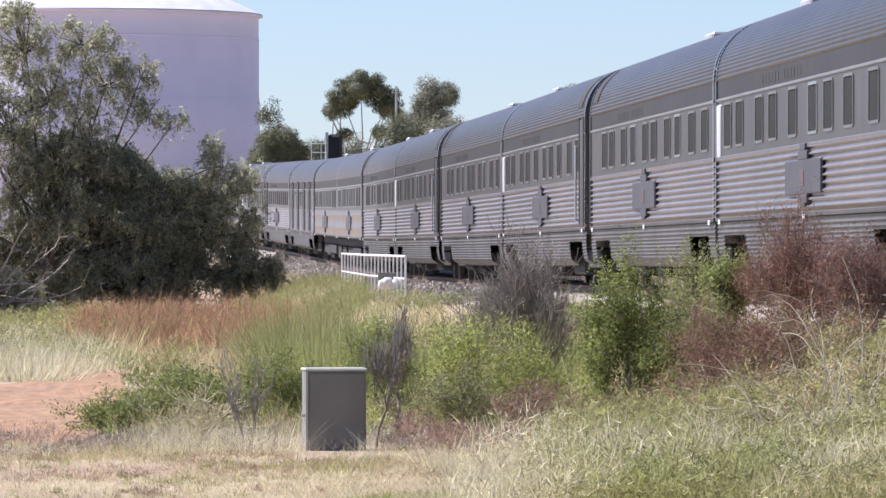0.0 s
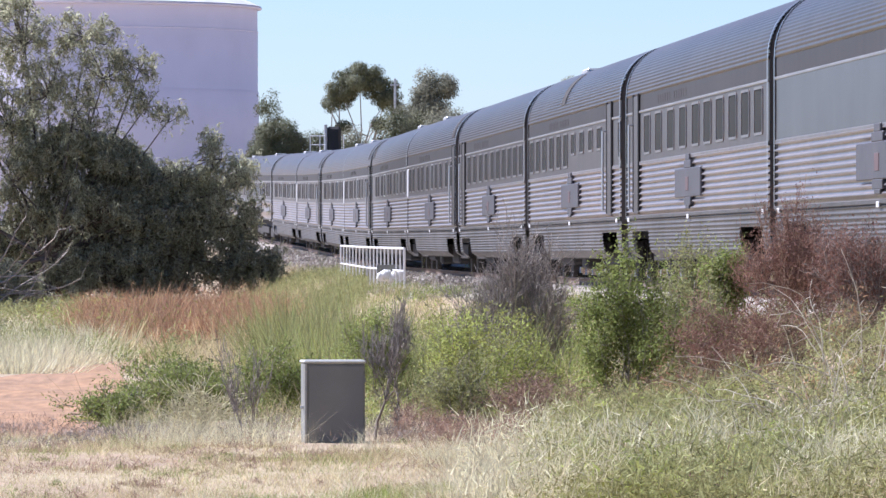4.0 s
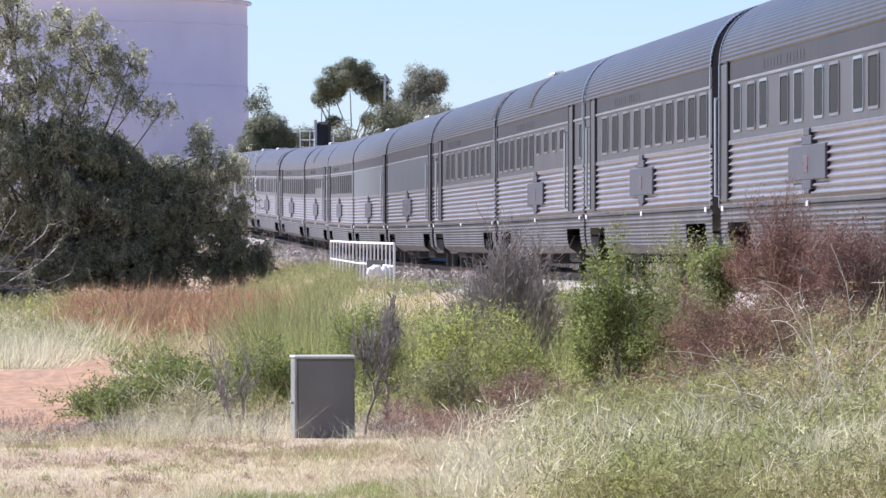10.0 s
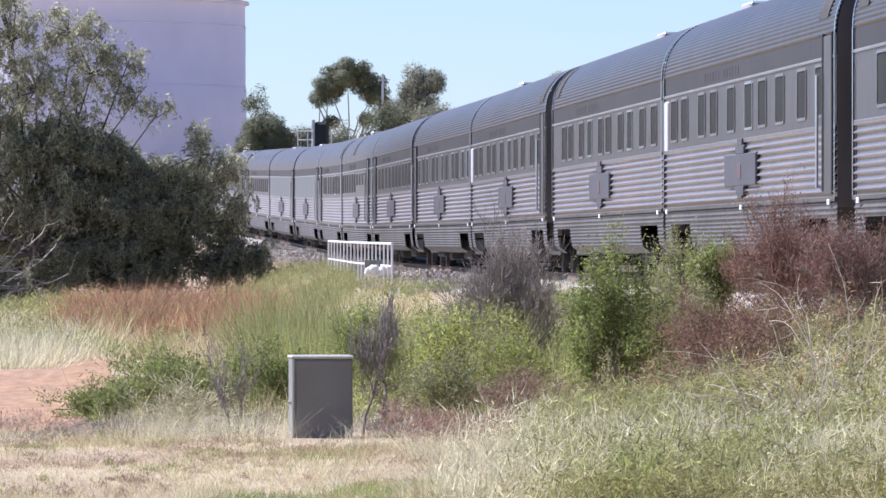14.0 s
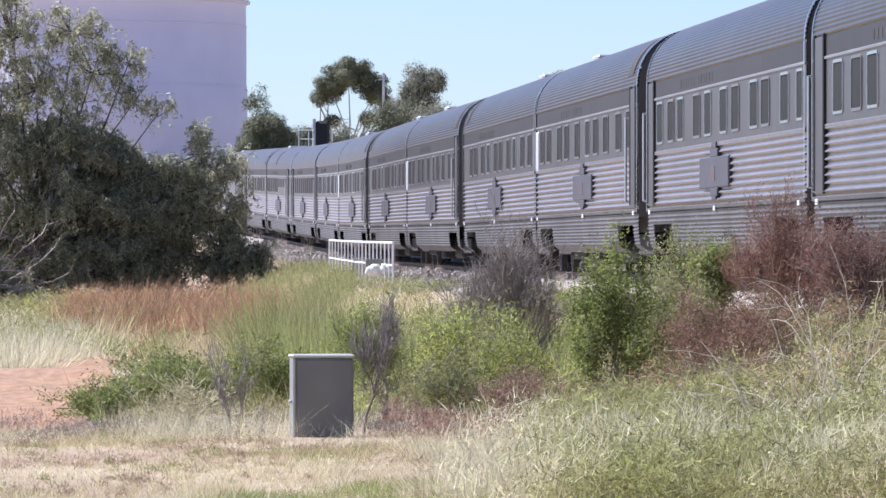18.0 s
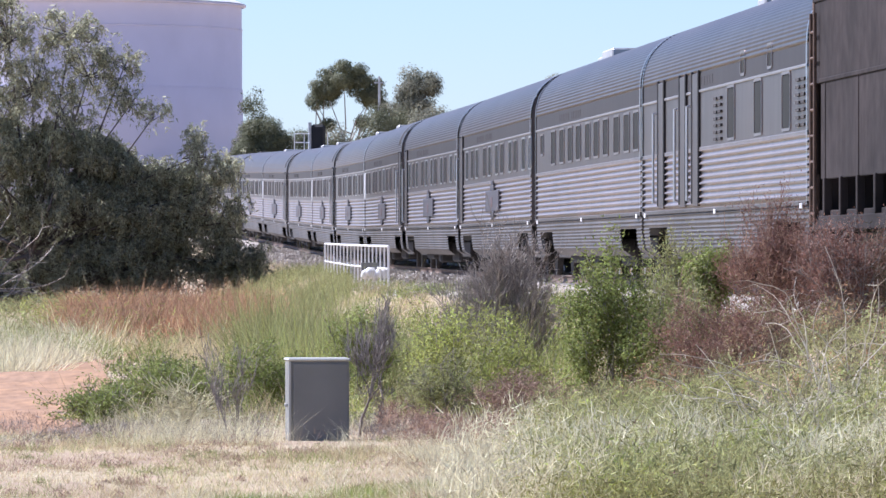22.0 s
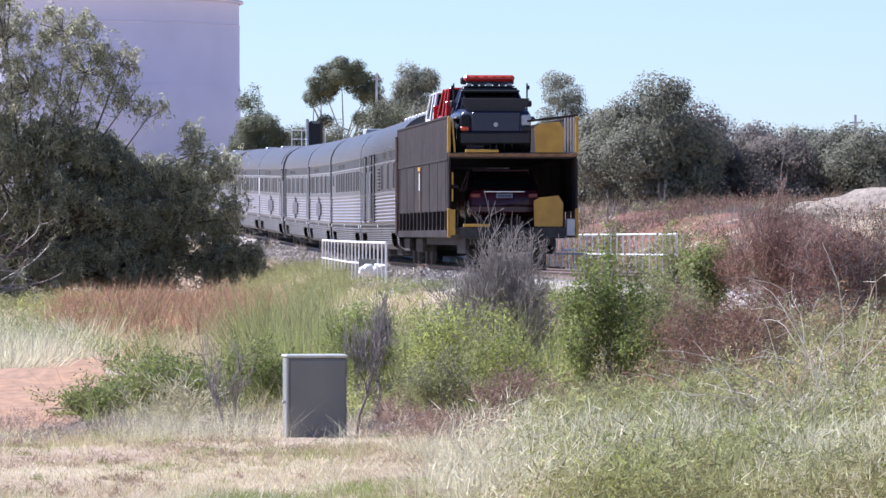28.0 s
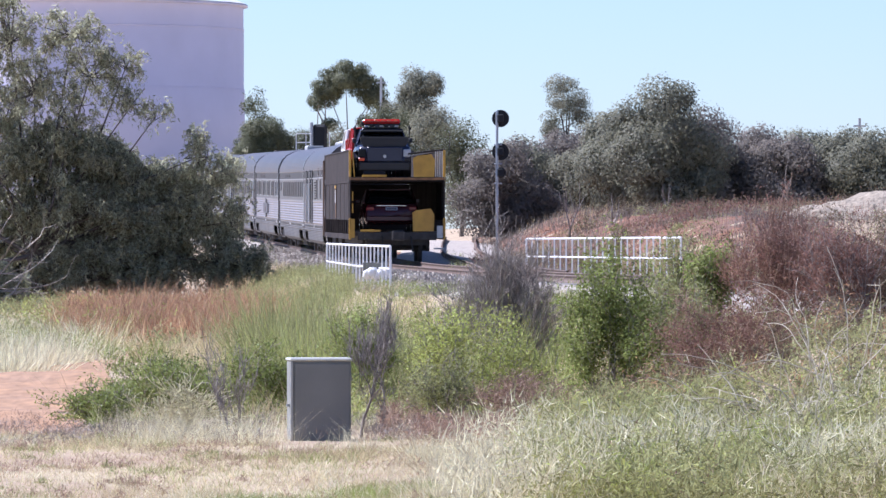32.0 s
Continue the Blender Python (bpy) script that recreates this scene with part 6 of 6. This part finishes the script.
tussocks("dry_grass", "dry stalks among the green weeds", 47, 2600, 10, (-58, 30, 64, 118), (0.2, 0.75), 0.009, "straw", 0.12, 0.4, both(patch(1.5, 31, -0.3, 0.3), left_fade, track_clear))
clumps("weeds", "rusty dry weeds below the train", 25, 260, 90, (22, 75, 56, 80), (0.08, 0.24), (0.25, 0.8), 0.06, 0.16, "rust", patch(1.0, 6, -0.2, 0.4))
clumps("weeds", "brownish grey weeds below the train", 30, 620, 90, (25, 75, 52, 80), (0.08, 0.26), (0.25, 0.75), 0.055, 0.18, "umber", patch(0.9, 16, -0.5, 0.2))
clumps("weeds", "olive weeds among the brown ones", 48, 330, 90, (25, 75, 55, 78), (0.08, 0.26), (0.2, 0.7), 0.05, 0.25, "olive", patch(0.9, 36, -0.3, 0.3))
tussocks("green_weeds", "tall olive-green weeds by the fence", 114, 200, 26, (-28, -13, 84, 100), (0.8, 1.75), 0.015, "olive", 0.18, 0.24)
tussocks("green_weeds", "tall yellow-green weeds by the fence", 118, 80, 22, (-28, -10, 80, 100), (0.7, 1.6), 0.013, "yellow_green", 0.18, 0.22)
tussocks("green_weeds", "tall olive weeds below the line", 115, 210, 26, (-12, 8, 74, 88), (0.6, 1.5), 0.012, "olive", 0.16, 0.23)
tussocks("green_weeds", "tall green weeds below the line", 119, 110, 22, (-14, 22, 74, 90), (0.5, 1.35), 0.012, "green", 0.16, 0.23)
tangle("weeds", "pinkish dry weeds under the shrubs", 26, 34000, (-8, 30, 58, 66), 0.30, 0.09, 0.07, "pink_brown", patch(0.9, 9, -0.4, 0.3))
tussocks("dry_grass", "tall rust-brown grass before the tree", 9, 4600, 14, (-62, -20, 118, 168), (0.35, 1.12), 0.024, "rust", 0.22, 0.45, both(patch(3, 1, -0.7, 0.1), band(-58, -50, -30, -22)))
tussocks("dry_grass", "tan grass among the rust-brown grass", 27, 2200, 14, (-60, -20, 106, 160), (0.2, 0.8), 0.024, "straw", 0.18, 0.3, both(track_clear, patch(2, 7, -0.3, 0.4)))
tangle("weeds", "olive weeds among the rust-brown grass", 28, 46000, (-74, -20, 104, 185), 0.6, 0.14, 0.16, "olive", both(track_clear, patch(2.2, 17, -0.1, 0.4)))
tangle("weeds", "olive weeds at the foot of the tree", 49, 12000, (-74, -28, 170, 212), 0.5, 0.14, 0.13, "olive", patch(2.5, 27, -0.5, 0.2))
tussocks("dry_grass", "tall pale straw grass by the dirt track", 10, 2800, 14, (-74, -44, 93, 128), (0.15, 0.62), 0.020, "pale_straw", 0.18, 0.32, both(track_clear, band(-90, -80, -57, -46)))
tussocks("green_grass", "green blades among the pale straw", 50, 1700, 12, (-74, -40, 100, 130), (0.15, 0.62), 0.020, "grass", 0.16, 0.3, both(track_clear, patch(1.8, 3, -0.1, 0.4)))
tangle("weeds", "green weeds at the foot of the embankment", 11, 60000, (-30, 24, 92, 195), 0.32, 0.10, 0.10, "green", patch(3, 3, -0.5, 0.3))
tangle("weeds", "green weeds on the railway bank", 31, 50000, (-34, -12, 150, 218), 0.5, 0.13, 0.10, "olive", patch(3, 21, -0.7, 0.2))
tangle("weeds", "grey-green low scrub on the far bank", 32, 44000, (2, 74, 196, 285), 0.6, 0.16, 0.14, "olive", patch(4, 23, 0.0, 0.5))
tangle("weeds", "pinkish scrub on the far bank", 33, 50000, (6, 74, 200, 290), 0.8, 0.17, 0.12, "red", patch(6, 25, 0.0, 0.4))
blades("dry_grass", "dry grass on the railway bank", 12, 50000, (-46, 0, 100, 232), (0.15, 0.4), 0.013, "straw", 0.4, both(patch(3, 6, -0.3, 0.4), track_clear))
blades("dry_grass", "sparse dry grass along the ballast", 29, 20000, (-34, -18, 165, 300), (0.1, 0.35), 0.02, "straw", 0.4, patch(5, 8, -0.2, 0.3))
blades("dry_grass", "pale dry grass along the far bank", 13, 11000, (0, 74, 205, 310), (0.3, 0.9), 0.025, "straw", 0.35, patch(8, 2, -0.1, 0.5))
blades("dry_grass", "reddish dry grass on the far bank", 14, 60000, (6, 74, 190, 335), (0.25, 0.7), 0.025, "gum_brown", 0.35, lambda x, y: patch(7, 5, -0.8, 0.0)(x, y) * (1 - 0.97 * (smooth01(x / y * 1000, 25, 29) * smooth01(x / y * 1000, 48, 44) * (y < 252))))


clumps("weeds", "dark brown scrub on the far bank", 72, 300, 110, (8, 74, 206, 296), (0.35, 0.95), (0.35, 1.25), 0.12, 0.3, "umber", patch(5, 43, -0.6, 0.2))
clumps("weeds", "grey-green scrub on the far bank", 73, 90, 110, (6, 40, 206, 280), (0.3, 0.8), (0.3, 0.8), 0.12, 0.3, "olive", patch(5, 47, -0.3, 0.3))
tangle("dry_weeds", "fluffy rust-brown weed heads before the tree", 51, 52000, (-62, -22, 122, 170), 0.92, 0.11, 0.16, "rust", both(patch(2.4, 33, -0.5, 0.3), band(-58, -50, -30, -22)))
tangle("weeds", "yellow-green weeds among the rust-brown grass", 52, 16000, (-62, -22, 118, 170), 0.85, 0.12, 0.18, "yellow_green", patch(1.6, 37, 0.15, 0.5))


def ballast_stones():
    """Loose broken stone over the near shoulder of the line."""
    rng = np.random.default_rng(61)
    y = rng.uniform(140, 300, 42000)
    q = rng.uniform(-3.7, -0.2, len(y))
    z = np.interp(q, [b[0] for b in BED], [b[1] for b in BED]) + RAIL + climb(y)
    c = np.column_stack([centre_x(y) + q, y, np.maximum(z, land(centre_x(y) + q, y)) + 0.01])
    ob = place("ballast_stones", leaf_mesh("ballast_stones", rng, c, 0.075, 1.1, STONE, -0.2))
    tagged(ob, "loose broken grey-brown stone along the line", "ballast", kind="stuff")


ballast_stones()


# bare pink dirt of a vehicle track that narrows to a path
def dirt_track():
    ys = np.arange(60, 132.1, 0.7)
    us = np.linspace(0, 1, 22)
    v, f = [], []
    for y in ys:
        w = 0.25 * float(bumpy(y, 0, 2.5))
        right = float(glide(y, TRACK_RIGHT)) + w
        left = float(glide(y, TRACK_LEFT)) + 0.6 * w
        for a in us:
            x = left + (right - left) * a
            v.append((x, y, float(land(x, y)) + 0.012 + 0.012 * max(float(bumpy(x, y, 0.7)), 0) * math.sin(math.pi * a)))
    n = len(us)
    for i in range(len(ys) - 1):
        for k in range(n - 1):
            f.append((i * n + k, i * n + k + 1, (i + 1) * n + k + 1, (i + 1) * n + k))
    m = mat("orange bare dirt", (0.385, 0.222, 0.115), 0.95, 0, 0.25, 4, 0.04, 3, (0.29, 0.18, 0.11), 0.7, stretch=(1.4, 0.35, 1))
    tagged(place("dirt_track", raw("dirt_track", v, f, m), smooth=True), "bare pinkish dirt of a vehicle track", "dirt track", kind="structure")


dirt_track()


def red_cutting():
    """Bare red earth of the cutting on the far side."""
    us, ys = np.linspace(0, 1, 30), np.arange(194, 346, 2.0)
    v, f = [], []
    for y in ys:
        for a in us:
            x = float(centre_x(y)) + 4.4 + a * 11.5 + 0.5 * float(bumpy(y, 3, 4.0)) * (1 if a in (0, 1) else 0)
            v.append((x, y, float(land(x, y)) + 0.02 + 0.05 * float(bumpy(x, y, 1.3))))
    n = len(us)
    for i in range(len(ys) - 1):
        for k in range(n - 1):
            f.append((i * n + k, i * n + k + 1, (i + 1) * n + k + 1, (i + 1) * n + k))
    m = mat("red cutting earth", (0.205, 0.085, 0.042), 0.95, 0, 0.35, 2, 0.2, 1.5, (0.14, 0.085, 0.062), 0.3)
    tagged(place("red_bank", raw("red_bank", v, f, m), smooth=True), "bare red earth bank of a shallow cutting", "earth bank", kind="structure")


red_cutting()


def spoil_mound():
    bm = bmesh.new()
    bmesh.ops.create_icosphere(bm, subdivisions=5, radius=1.0)
    for v in bm.verts:
        k = noise.noise(v.co * 2.3) * 0.22 + noise.noise(v.co * 7) * 0.08
        v.co = Vector((v.co.x * 4.2, v.co.y * 3.0, max(v.co.z, -0.3) * 1.25)) * (1 + k)
    m = mat("pale gravel", (0.36, 0.305, 0.235), 0.95, 0, 0.25, 6, 0.12, 5, (0.25, 0.21, 0.165), 0.8)
    h = tagged(part("spoil_mound", bm, m, None, smooth=True), "heap of pale grey gravel beyond the scrub", "mound")
    h.matrix_basis = Matrix.Translation(spot(238, 71.0) - Vector((0, 0, 0.35)))


spoil_mound()


# ---------- what moves ----------
def motions():
    """The train draws away up the line and slows."""
    for thing, number, offset in rolling:
        walk(thing, [(t, on_line(travelled(t) - PITCH * (number + 0.5)) @ offset) for t in range(33)])


motions()
